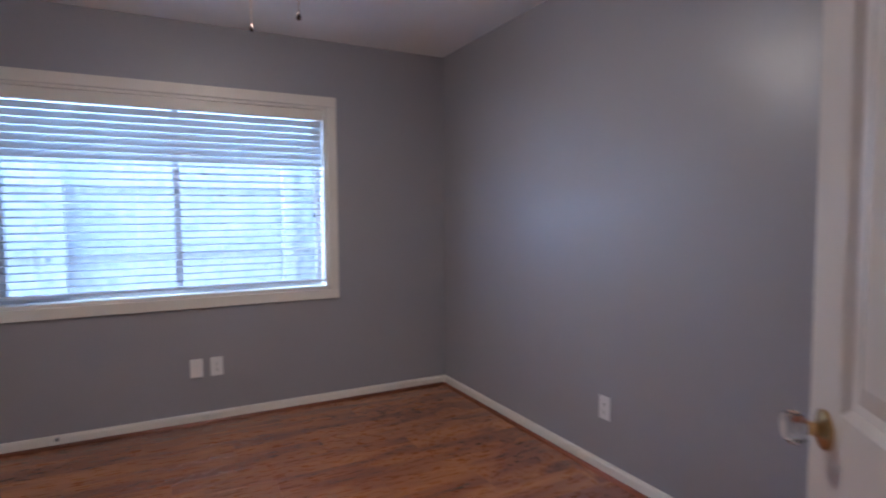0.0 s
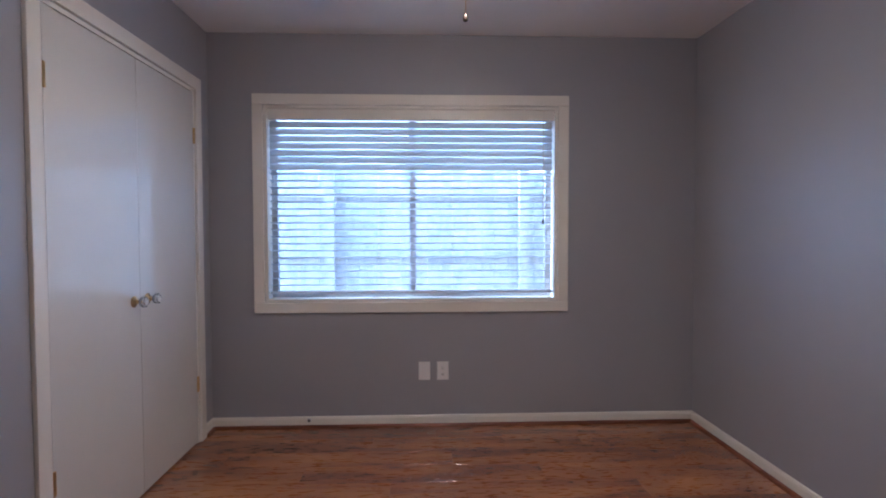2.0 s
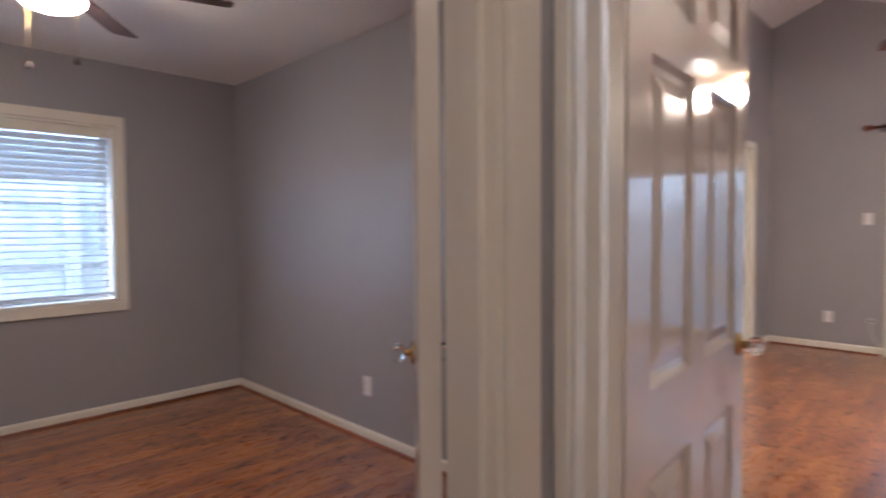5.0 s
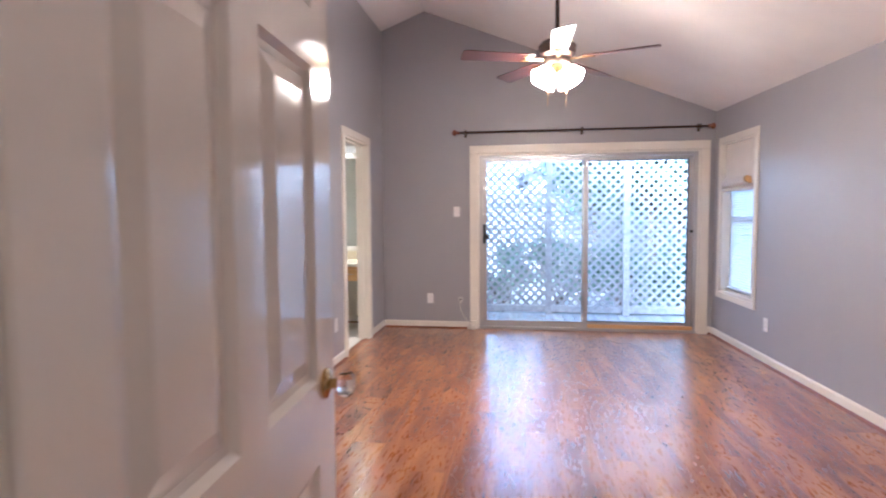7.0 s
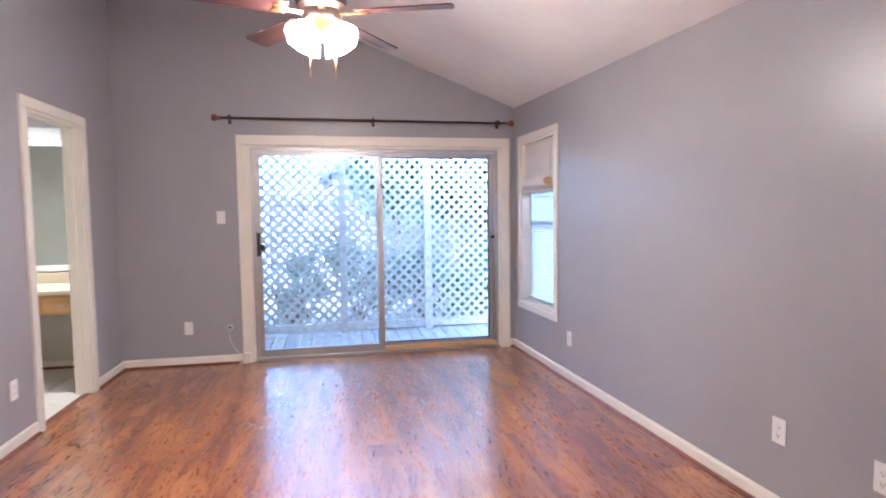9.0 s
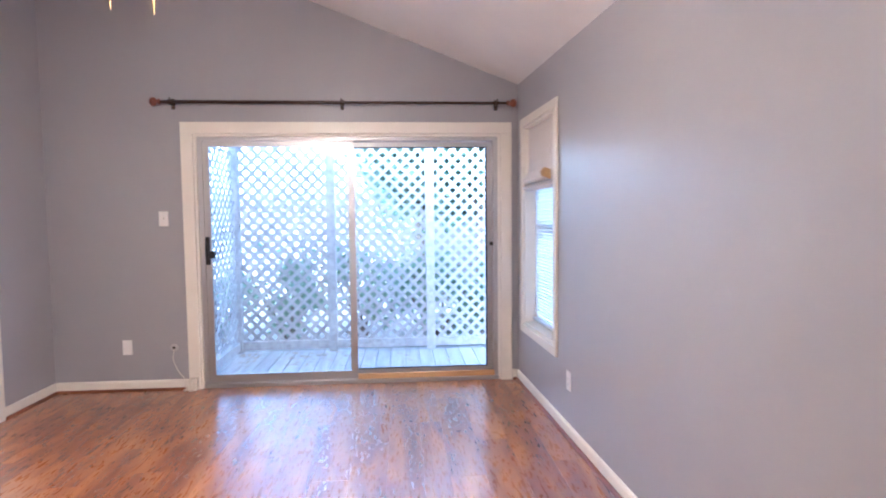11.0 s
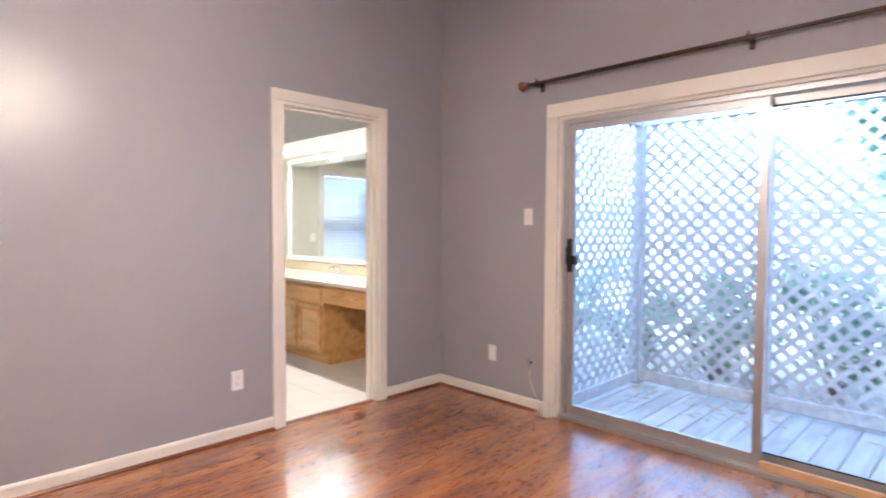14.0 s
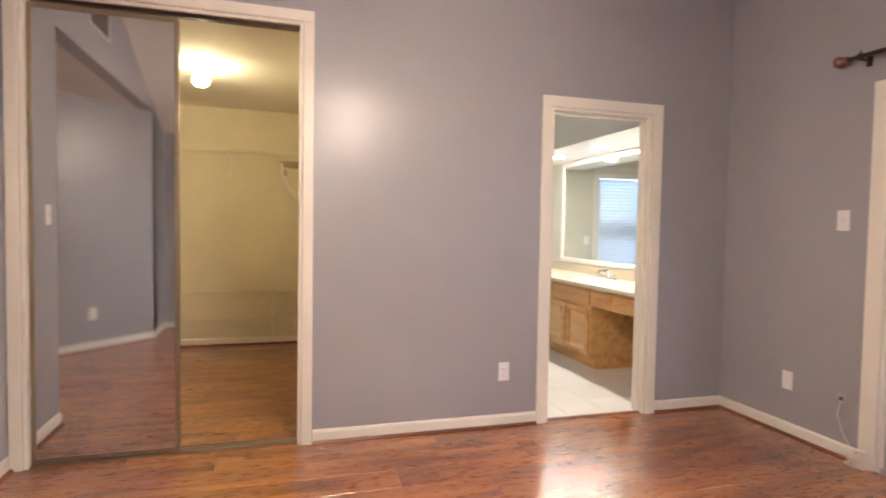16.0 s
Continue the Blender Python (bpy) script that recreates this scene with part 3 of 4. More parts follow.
def blind(at, width, height, pitch, depth, tilt, cords, label, head=0.065, wand=False, shut=0, slat=M_SLAT):
    """A slatted blind that hangs from its head rail; local z 0 is the top."""
    root = thing("window_blind", at, label, "blind")
    part("head_rail", solid(0, -0.028, -head, width, 0.028, 0, bevel=0.004), M_TRIM, root, "white valance")
    n = int((height - head - 0.03) / pitch)
    bm = bmesh.new()
    prism(bm, [(-depth / 2, -0.0012), (-depth / 4, 0.001), (0, 0.0018), (depth / 4, 0.001), (depth / 2, -0.0012), (depth / 2, -0.0042), (0, -0.0012), (-depth / 2, -0.0042)], "x", 0, width - 0.012)
    me = mesh("slat", bm, slat)
    for i in range(n):
        z = -head - pitch * (i + 0.6)
        piece("slat", me, root, pose(0.006, 0, z, (-61 if i < shut else tilt) + random.uniform(-0.7, 0.7)))
    bot = -head - pitch * (n + 0.5)
    part("bottom_rail", solid(0.006, -0.024, bot - 0.018, width - 0.006, 0.024, bot, bevel=0.004), M_SLAT, root)
    for f in cords:
        bm = bmesh.new()
        for y in (-depth / 2 - 0.001, depth / 2 + 0.001):
            tube(bm, (f * width, y, bot), (f * width, y, -head), 0.0011, seg=6)
        part("ladder_cord", bm, M_CORD, root)
    if wand:
        bm = tube(bmesh.new(), (width * 0.04, 0.036, -0.07), (width * 0.04, 0.040, -0.68), 0.0035, seg=8)
        part("cord", bm, M_CORD, root)
        part("cord_tassel", lathe(bmesh.new(), [(0.004, 0), (0.009, 0.006), (0.008, 0.02), (0.004, 0.034)], 10, Matrix.Translation((width * 0.04, 0.040, -0.715))), M_BRONZE, root, "small dark cord tassel")
    return root


blind(facing(WIN1[1] - 0.02, 3.478, 1.986, 180), WIN1[1] - WIN1[0] - 0.04, 1.168, 0.0435, 0.05, 10, (0.1, 0.36, 0.62, 0.9), "white two-inch slatted blind, lowered with open slats", wand=True, shut=7)
blind(SKEW @ facing(NW[0] + 0.02, YR - 0.085, 1.60, 0), NW[1] - NW[0] - 0.04, 1.078, 0.024, 0.025, 58, (0.15, 0.85), "white narrow-slat blind, lowered behind the fabric shade", head=0.05, slat=M_SLAT_THIN)
blind(facing(BW[1] - 0.02, BY1 + 0.045, 2.03, 180), 0.96, 1.24, 0.044, 0.05, -58, (0.15, 0.85), "white two-inch slatted bathroom blind, half closed")


def roman_shade():
    x0, x1 = NW[0] + 0.022, NW[1] - 0.022
    root = thing("roman_shade", SKEW @ Matrix.Translation((x0, YR - 0.012, 2.0)), "cream fabric roman shade, pulled halfway up", "shade")
    w = x1 - x0
    bm = bmesh.new()
    prof = [(-0.02, 0), (-0.018, -0.13), (-0.022, -0.26), (-0.014, -0.33), (0.012, -0.37), (0.028, -0.395), (0.015, -0.415), (-0.012, -0.40), (-0.016, -0.42), (0.02, -0.44), (0.034, -0.455), (0.01, -0.475), (-0.02, -0.45)]
    ring = prof + [(p[0] - 0.005, p[1] + 0.002) for p in prof[::-1]]
    prism(bm, ring, "x", 0, w)
    part("fabric", bm, M_FABRIC, root, "folded cream fabric")
    part("head_board", solid(0, -0.045, -0.02, w, -0.026, 0.0), M_TRIM, root)
    part("cord", tube(bmesh.new(), (0.035, 0.028, -0.02), (0.035, 0.032, -0.40), 0.002, seg=6), M_CORD, root)
    bm = bmesh.new()
    prism(bm, [(0.0, 0.0), (0.05, 0.02), (0.06, 0.05), (0.04, 0.075), (0.0, 0.06)], "x", 0.015, 0.055)
    part("cord_cleat", bm, M_WOODTASSEL, root, "tan wooden cord tassel", at=Matrix.Translation((0, 0.03, -0.42)))


roman_shade()


# ---- sliding garden door ----
def slider():
    y0, y1, h = SL[0] + 0.018, SL[1] - 0.018, 1.977
    root = thing("door_3", (XS + 0.075, y0, 0), "aluminium sliding glass door to the deck, closed", "sliding door")
    root["kind"] = "structure"
    w = y1 - y0
    bm = bmesh.new()
    box(bm, -0.05, 0, 0.03, 0.07, 0.035, h - 0.03)
    box(bm, -0.05, w - 0.035, 0.03, 0.07, w, h - 0.03)
    box(bm, -0.05, 0, h - 0.03, 0.07, w, h)
    part("door_frame", bm, M_ALU, root, "aluminium outer frame")
    bm = solid(-0.075, -0.018, 0.0, 0.08, w + 0.018, 0.03, bevel=0.004)
    box(bm, -0.035, 0.0, 0.03, -0.030, w, 0.045)
    part("track", bm, M_ALU, root, "aluminium floor track")
    mid = w / 2
    for a, b, x in ((mid - 0.03, w - 0.036, -0.028), (0.036, mid + 0.03, 0.028)):
        bm = bmesh.new()
        s = 0.045
        box(bm, x - 0.014, a, 0.047, x + 0.014, a + s, h - 0.035)
        box(bm, x - 0.014, b - s, 0.047, x + 0.014, b, h - 0.035)
        box(bm, x - 0.014, a + s, 0.047, x + 0.014, b - s, 0.047 + 0.05)
        box(bm, x - 0.014, a + s, h - 0.075, x + 0.014, b - s, h - 0.035)
        leaf = part("door_panel", bm, M_ALU, root)
        g = part("pane", solid(x - 0.003, a + s, 0.097, x + 0.003, b - s, h - 0.075), M_GLASS, leaf, "clear glass")
        g.visible_shadow = False
        if x > 0:
            bm = bmesh.new()
            box(bm, x - 0.017, a + s - 0.002, 0.094, x - 0.0032, a + s + 0.010, h - 0.073)
            box(bm, x - 0.017, a + s + 0.010, h - 0.083, x - 0.0032, b - s, h - 0.073)
            box(bm, x - 0.017, a + s + 0.010, 0.094, x - 0.0032, b - s, 0.100)
            part("gasket", bm, M_DARK, leaf, "black glazing gasket")
    bm = solid(-0.062, w - 0.072, 0.98, -0.042, w - 0.040, 1.20, bevel=0.004)
    box(bm, -0.088, w - 0.066, 1.03, -0.070, w - 0.046, 1.15, bevel=0.005)
    box(bm, -0.072, w - 0.062, 1.03, -0.06, w - 0.05, 1.05)
    box(bm, -0.072, w - 0.062, 1.13, -0.06, w - 0.05, 1.15)
    hnd = part("handle", bm, M_DARK, root, "black pull handle")
    part("latch", solid(-0.085, w - 0.115, 1.03, -0.048, w - 0.072, 1.09, bevel=0.004), M_DARK, hnd)
    part("lock_tab", solid(-0.03, 0.03, 1.10, 0.01, 0.06, 1.13, bevel=0.003), M_DARK, root)
    bar = thing("security_bar", (XS + 0.03, y0 + 0.03, 0.031), "pine security bar lying in the sliding door's track", "wooden bar")
    part("bar", solid(-0.016, 0, 0, 0.012, mid - 0.06, 0.042, bevel=0.003), M_PINE, bar)


slider()


def curtain_rod():
    z, x = 2.225, XS - 0.075
    root = thing("curtain_rod", (x, 0, z), "dark bronze curtain rod with turned wooden finials over the sliding door", "curtain rod")
    bm = tube(bmesh.new(), (0, -0.09, 0), (0, -1.46, 0), 0.0125)
    tube(bm, (0, -1.42, 0), (0, -2.75, 0), 0.0105)
    part("rod", bm, M_BRONZE, root, smooth=True)
    fin = [(0.013, 0), (0.022, 0.006), (0.022, 0.014), (0.013, 0.02), (0.018, 0.028), (0.030, 0.04), (0.034, 0.052), (0.030, 0.066), (0.018, 0.076), (0.004, 0.08)]
    for y, a in ((-0.105, -90), (-2.735, 90)):
        part("finial", lathe(bmesh.new(), fin, 18, Matrix.Translation((0, y, 0)) @ pose(0, 0, 0, a)), M_CHERRY, root, "reddish turned wooden finial", True)
    for y in (-0.17, -1.45, -2.66):
        bm = tube(bmesh.new(), (0, y, -0.014), (0.072, y, -0.014), 0.006)
        box(bm, 0.066, y - 0.014, -0.045, 0.0745, y + 0.014, 0.035, bevel=0.002)
        tube(bm, (0, y - 0.008, 0), (0, y + 0.008, 0), 0.018)
        tube(bm, (0, y, 0.015), (0, y, 0.032), 0.005)
        part("bracket", bm, M_BRONZE, root)


curtain_rod()


# ---- ceiling fans ----
def fan_blade(length, root_r, width):
    bm = bmesh.new()
    out = []
    for i in range(7):
        f = i / 6
        out.append((root_r + f * (length - root_r), width * (0.40 + 0.12 * f)))
    tip = [(length + 0.018, width * 0.42), (length + 0.022, 0.0), (length + 0.018, -width * 0.42)]
    outline = out + tip + [(x, -y) for x, y in out[::-1]]
    prism(bm, outline, "z", -0.003, 0.003)
    return bm


def ceiling_fan(at, label, n, first, length, drop, lights):
    """Local z 0 is the blades' height."""
    root = thing("ceiling_fan", at, label, "ceiling fan")
    bm = lathe(bmesh.new(), [(0.05, -0.05), (0.085, -0.045), (0.095, -0.03), (0.095, 0.0), (0.12, 0.02), (0.125, 0.075), (0.10, 0.105), (0.05, 0.118)], 28)
    part("motor", bm, M_BRONZE, root, "dark bronze motor housing", True)
    if drop > 0.3:
        part("downrod", tube(bmesh.new(), (0, 0, 0.11), (0, 0, drop - 0.05), 0.0135), M_BRONZE, root, smooth=True)
        part("canopy", lathe(bmesh.new(), [(0.018, drop - 0.075), (0.045, drop - 0.06), (0.07, drop - 0.02), (0.072, drop + 0.04)], 24), M_BRONZE, root, smooth=True)
    else:
        part("canopy", lathe(bmesh.new(), [(0.06, 0.11), (0.085, 0.13), (0.085, drop)], 24), M_BRONZE, root, smooth=True)
    for k in range(n):
        m = pose(0, 0, 0, 0, 0, first + 360 / n * k)
        arm = bmesh.new()
        prism(arm, [(0.09, -0.014), (0.17, -0.012), (0.205, -0.035), (0.24, -0.03), (0.215, 0.0), (0.24, 0.03), (0.205, 0.035), (0.17, 0.012), (0.09, 0.014)], "z", -0.012, -0.006)
        b = part("blade", fan_blade(length, 0.17, 0.13), M_BLADE, root, "dark cherry blade", at=m @ pose(0, 0, -0.005, 11))
        part("blade_arm", arm, M_BRASS, b, "brass blade arm")
    if lights == 1:
        part("light_fitter", lathe(bmesh.new(), [(0.085, -0.085), (0.095, -0.07), (0.06, -0.05)], 24), M_BRONZE, root, smooth=True)
        part("bowl", lathe(bmesh.new(), [(0.01, -0.142), (0.05, -0.137), (0.09, -0.122), (0.116, -0.100), (0.120, -0.084)], 28), M_BOWL, root, "lit frosted glass bowl", True)
        for x, y, b in ((-0.061, 0.093, -0.335), (0.062, -0.093, -0.335)):
            chain = part("pull_chain", tube(bmesh.new(), (x, y, -0.06), (x, y, b), 0.0011, seg=6), M_BRASS, root)
            part("pull_fob", lathe(bmesh.new(), [(0.003, b - 0.022), (0.008, b - 0.018), (0.009, b - 0.010), (0.005, b), (0.003, b + 0.005)], 10), M_BRONZE, chain, smooth=True).matrix_basis = Matrix.Translation((x, y, 0))
    else:
        part("light_fitter", lathe(bmesh.new(), [(0.02, -0.14), (0.05, -0.13), (0.055, -0.09), (0.04, -0.05)], 20), M_BRASS, root, "brass light fitter", True)
        for k in range(lights):
            a = 2 * math.pi * (k + 0.5) / lights
            d = Vector((math.cos(a), math.sin(a), 0))
            arm = part("light_arm", tube(bmesh.new(), d * 0.04 + Vector((0, 0, -0.10)), d * 0.075 + Vector((0, 0, -0.11)), 0.012), M_BRASS, root)
            ax = (d * 0.75 + Vector((0, 0, -1))).normalized()
            m = Matrix.Translation(d * 0.085 + Vector((0, 0, -0.092))) @ ax.to_track_quat("Z", "Y").to_matrix().to_4x4()
            part("shade", lathe(bmesh.new(), [(0.022, 0.0), (0.045, 0.010), (0.064, 0.030), (0.072, 0.052), (0.084, 0.072), (0.076, 0.074), (0.02, 0.066)], 20, m), M_SHADE, arm, "lit frosted tulip glass shade", True)
            part("bulb", lathe(bmesh.new(), [(0.046, 0.075), (0.040, 0.081), (0.024, 0.087), (0.008, 0.089)], 16, m), M_BULB, arm, "lit bulb in the shade's mouth", True)
        for x, y in ((-0.02, 0.06), (0.02, -0.06)):
            part("pull_chain", tube(bmesh.new(), (x, y, -0.10), (x, y, -0.31), 0.002, seg=6), M_BRASS, root)
    return root


ceiling_fan(pose(0.10, 1.754, 2.29), "dark wood ceiling fan with a lit glass bowl, at rest", 5, 52, 0.655, H1 - 2.29, 1)
FX, FY, FZ = 3.92, -1.04, 2.335
ceiling_fan(pose(FX, FY, FZ), "dark cherry ceiling fan with four lit glass shades, at rest", 5, 180, 0.62, roof_z(FY) - FZ, 4)


# ---- wall plates ----
def wall_plate(kind, at, label, group=""):
    """Local y out of the wall."""
    root = thing({"outlet": "outlet", "blank": "blank_plate", "switch": "light_switch"}[kind], at, label, {"outlet": "outlet", "blank": "wall plate", "switch": "light switch"}[kind], group)
    part("plate", solid(-0.036, 0.0005, -0.058, 0.036, 0.007, 0.058, bevel=0.003), M_PLATE, root)
    if kind == "outlet":
        for z in (-0.02, 0.02):
            s = part("socket", solid(-0.017, 0.007, z - 0.014, 0.017, 0.0085, z + 0.014, bevel=0.0007), M_PLATE, root)
            for x in (-0.007, 0.006):
                part("slot", solid(x - 0.0012, 0.0085, z - 0.003, x + 0.0012, 0.009, z + 0.006), M_SLOT, s)
            part("slot", solid(-0.0025, 0.0085, z - 0.0105, 0.0025, 0.009, z - 0.006), M_SLOT, s)
    if kind == "switch":
        part("toggle", solid(-0.005, 0.007, -0.008, 0.005, 0.017, 0.014, bevel=0.002), M_PLATE, root)
    for z in ((0.0,) if kind == "outlet" else (-0.042, 0.042)):
        part("screw", tube(bmesh.new(), (0, 0.006, z), (0, 0.0085, z), 0.003, seg=8), M_TRIM, root)
    return root


N, S, E_, W_ = 180, 0, 90, -90     # walls whose outward side faces south, north, west, east
G = "white wall plates"
wall_plate("blank", facing(-0.091, 3.44, 0.350, N), "blank white plate on the grey wall under the window", G)
wall_plate("outlet", facing(0.025, 3.44, 0.350, N), "white outlet on the grey wall under the window", G)
wall_plate("outlet", facing(R1["x1"], 1.75, 0.335, E_), "white outlet on the plain grey bedroom wall", G)
wall_plate("outlet", facing(R1["x0"], 1.56, 0.33, W_), "white outlet on the grey wall beside the closet", G)
wall_plate("switch", facing(XS, -0.064, 1.345, E_), "white light switch beside the sliding door", G)
wall_plate("blank", facing(XS, 0.249, 0.345, E_), "white plate on the grey wall near the sliding door", G)
wall_plate("outlet", facing(4.732, YL, 0.355, N), "white outlet on the grey wall beside the bathroom door", G)
wall_plate("outlet", SKEW @ facing(5.22, YR, 0.345, S), "white outlet below the narrow window", G)
wall_plate("outlet", SKEW @ facing(3.19, YR, 0.38, S), "white outlet on the long grey wall", G)
wall_plate("outlet", SKEW @ facing(2.73, YR, 0.38, S), "white outlet on the long grey wall", G)
wall_plate("switch", facing(XW, 0.36, 1.30, W_), "white light switch at the entry passage", G)
wall_plate("outlet", pose(1.60, -2.0, 0.36, 0, 0, -45), "white outlet on the diagonal entry wall", G)
wall_plate("switch", facing(5.88, BY1, 1.12, N), "cream light switch on the bathroom wall", G)


def cable_outlet():
    root = thing("cable_outlet", facing(XS, -0.105, 0.335, E_), "open cable outlet with a loose grey cord", "cable outlet")
    bm = lathe(bmesh.new(), [(0.030, 0.001), (0.032, 0.006), (0.022, 0.010)], 18, pose(0, 0, 0, -90))
    part("ring", bm, M_ALU, root, "grey ring plate")
    part("hole", tube(bmesh.new(), (0, 0.006, 0), (0, 0.013, 0), 0.012), M_SLOT, root)
    pts = [(0, 0.012, -0.005), (0.004, 0.03, -0.09), (-0.03, 0.035, -0.17), (-0.06, 0.04, -0.21), (-0.09, 0.05, -0.24), (-0.11, 0.06, -0.27)]
    for k in range(60):
        a = k * 0.9
        r = 0.022 + 0.012 * math.sin(k * 0.53)
        pts.append((-0.125 + 1.2 * r * math.cos(a), 0.075 + r * math.sin(a), -0.328 + 0.035 * (1 + math.sin(k * 0.37)) + 0.012 * math.cos(k * 1.7)))
    bent("cord", pts, 0.0026, M_CORD, root)
    plug = thing("wall_adapter", (XS - 0.045, -0.255, 0.0), "small beige adapter standing by the door casing", "adapter")
    part("body", solid(-0.02, -0.03, 0, 0.02, 0.03, 0.10, bevel=0.006), M_CORD, plug)


cable_outlet()
cb = thing("cable_stub", (-0.81, 3.427, 0.052), "small dark cable stub through the baseboard", "cable")
part("stub", tube(bmesh.new(), (0, 0.0, 0), (0, -0.014, 0), 0.012), M_ALU, cb)
part("hole", tube(bmesh.new(), (0, -0.0135, 0), (0, -0.018, 0), 0.007), M_SLOT, cb)

vent = thing("air_vent", (XW, -0.63, 2.79), "white air vent high on the gable wall", "vent")
bm = bmesh.new()
for y0, y1, z0, z1 in ((-0.24, 0.24, -0.13, -0.105), (-0.24, 0.24, 0.105, 0.13), (-0.24, -0.215, -0.105, 0.105), (0.215, 0.24, -0.105, 0.105)):
    box(bm, 0.0006, y0, z0, 0.012, y1, z1)
part("frame", bm, M_PLATE, vent)
# black sheet in place of the shaded duct behind the slats
part("backing", solid(0.0006, -0.215, -0.105, 0.002, 0.215, 0.105), M_SLOT, vent)
for k in range(8):
    part("slat", solid(-0.001, -0.214, -0.0015, 0.012, 0.214, 0.0015), M_PLATE, vent, at=pose(0.006, 0, -0.09 + 0.026 * k, 0, 35))


# fill lamp added out of view to brighten the hall and door jambs
hl = thing("hall_fill_light", (-0.75, -1.45, H1), "added fill lamp on the hall ceiling, out of view, shaped as a flush dome", "ceiling light")
part("base_ring", lathe(bmesh.new(), [(0.13, -0.02), (0.14, -0.012), (0.14, 0)], 24), M_BRASS, hl, smooth=True)
part("dome", lathe(bmesh.new(), [(0.01, -0.10), (0.06, -0.09), (0.105, -0.06), (0.128, -0.021)], 24), M_HALL_FILL, hl, "glowing dome of the added fill lamp", True)


# ---- mirrored closet ----
def mirror_door(x0, x1, y, label):
    root = thing("mirror_door", (x0, y, 0.012), label, "mirror door", "closet mirror doors")
    w, h = x1 - x0, 2.345
    bm = bmesh.new()
    for a, b in ((0, 0.022), (w - 0.022, w)):
        box(bm, a, -0.011, 0, b, 0.011, h, bevel=0.002)
    box(bm, 0.022, -0.011, 0, w - 0.022, 0.011, 0.025)
    box(bm, 0.022, -0.011, h - 0.025, w - 0.022, 0.011, h)
    part("frame", bm, M_CHAMPAGNE, root, "narrow champagne metal frame")
    part("mirror", solid(0.022, -0.006, 0.025, w - 0.022, -0.001, h - 0.025), M_MIRROR, root, "silvered mirror")
    part("backing", solid(0.022, -0.0005, 0.025, w - 0.022, 0.004, h - 0.025), M_SPLASH, root)


mirror_door(CM[0] + 0.02, 2.835, YL + 0.045, "sliding mirror closet door in a thin metal frame")
mirror_door(CM[0] + 0.022, 2.832, YL + 0.085, "second mirror closet door slid behind the first")
tr = thing("closet_track", (CM[0], YL, 0), "metal floor and head track of the closet doors", "track")
bm = solid(0.018, 0.02, 0.0005, CM[1] - CM[0] - 0.018, 0.105, 0.006)
for y in (0.022, 0.064, 0.100):
    box(bm, 0.018, y, 0.006, CM[1] - CM[0] - 0.018, y + 0.004, 0.012)
part("floor_track", bm, M_CHAMPAGNE, tr)
bm = solid(0.018, 0.018, 2.36, CM[1] - CM[0] - 0.018, 0.022, 2.381)
box(bm, 0.018, 0.022, 2.377, CM[1] - CM[0] - 0.018, 0.105, 2.381)
part("head_track", bm, M_BRONZE, tr)

light = thing("closet_light", (2.79, 2.05, H1), "lit bare globe bulb on the closet ceiling", "ceiling light")
part("lamp_holder", lathe(bmesh.new(), [(0.03, -0.06), (0.06, -0.045), (0.065, 0)], 20), M_PLATE, light, smooth=True)
part("globe", lathe(bmesh.new(), [(0.008, -0.165), (0.035, -0.158), (0.055, -0.135), (0.06, -0.11), (0.05, -0.08), (0.03, -0.058)], 20), M_GLOBE, light, "lit globe bulb", True)


def wire_shelf(at, length, depth, label, pitch=0.05, bracket_every=0.8, first=0.3):
    """Local x along the wall, y out of it."""
    root = thing("wire_shelf", at, label, "wire shelf", "closet wire shelves")
    for y, z in ((0.01, 0), (depth * 0.5, 0), (depth, 0), (depth, -0.03)):
        part("long_wire", tube(bmesh.new(), (0, y, z), (length, y, z), 0.003, seg=6), M_WIRE, root)
    bm = bmesh.new()
    for k in range(int(length / pitch)):
        x = 0.01 + k * pitch
        tube(bm, (x, 0.01, 0.003), (x, depth, 0.003), 0.0014, seg=4)
        tube(bm, (x, depth, 0.0), (x, depth, -0.03), 0.0014, seg=4)
    tagged(part("cross_wires", bm, M_WIRE, root), kind="stuff")
    x = first
    while x < length:
        bm = tube(bmesh.new(), (x, 0.004, -0.22), (x, depth * 0.8, -0.008), 0.005, seg=6)
        box(bm, x - 0.012, 0.0006, -0.26, x + 0.012, 0.006, -0.02)
        part("bracket", bm, M_PLATE, root)
        x += bracket_every
    return root


wire_shelf(facing(3.58, 3.65, 2.0, 180), 1.66, 0.30, "white wire shelf on the closet's back wall", bracket_every=1.2, first=0.72)
wire_shelf(facing(3.58, 3.65, 0.55, 180), 1.18, 0.26, "low white wire shoe shelf on the closet wall", bracket_every=0.9)
wire_shelf(facing(3.58, 3.65, 0.27, 180), 1.18, 0.26, "low white wire shoe shelf on the closet wall", bracket_every=0.9)


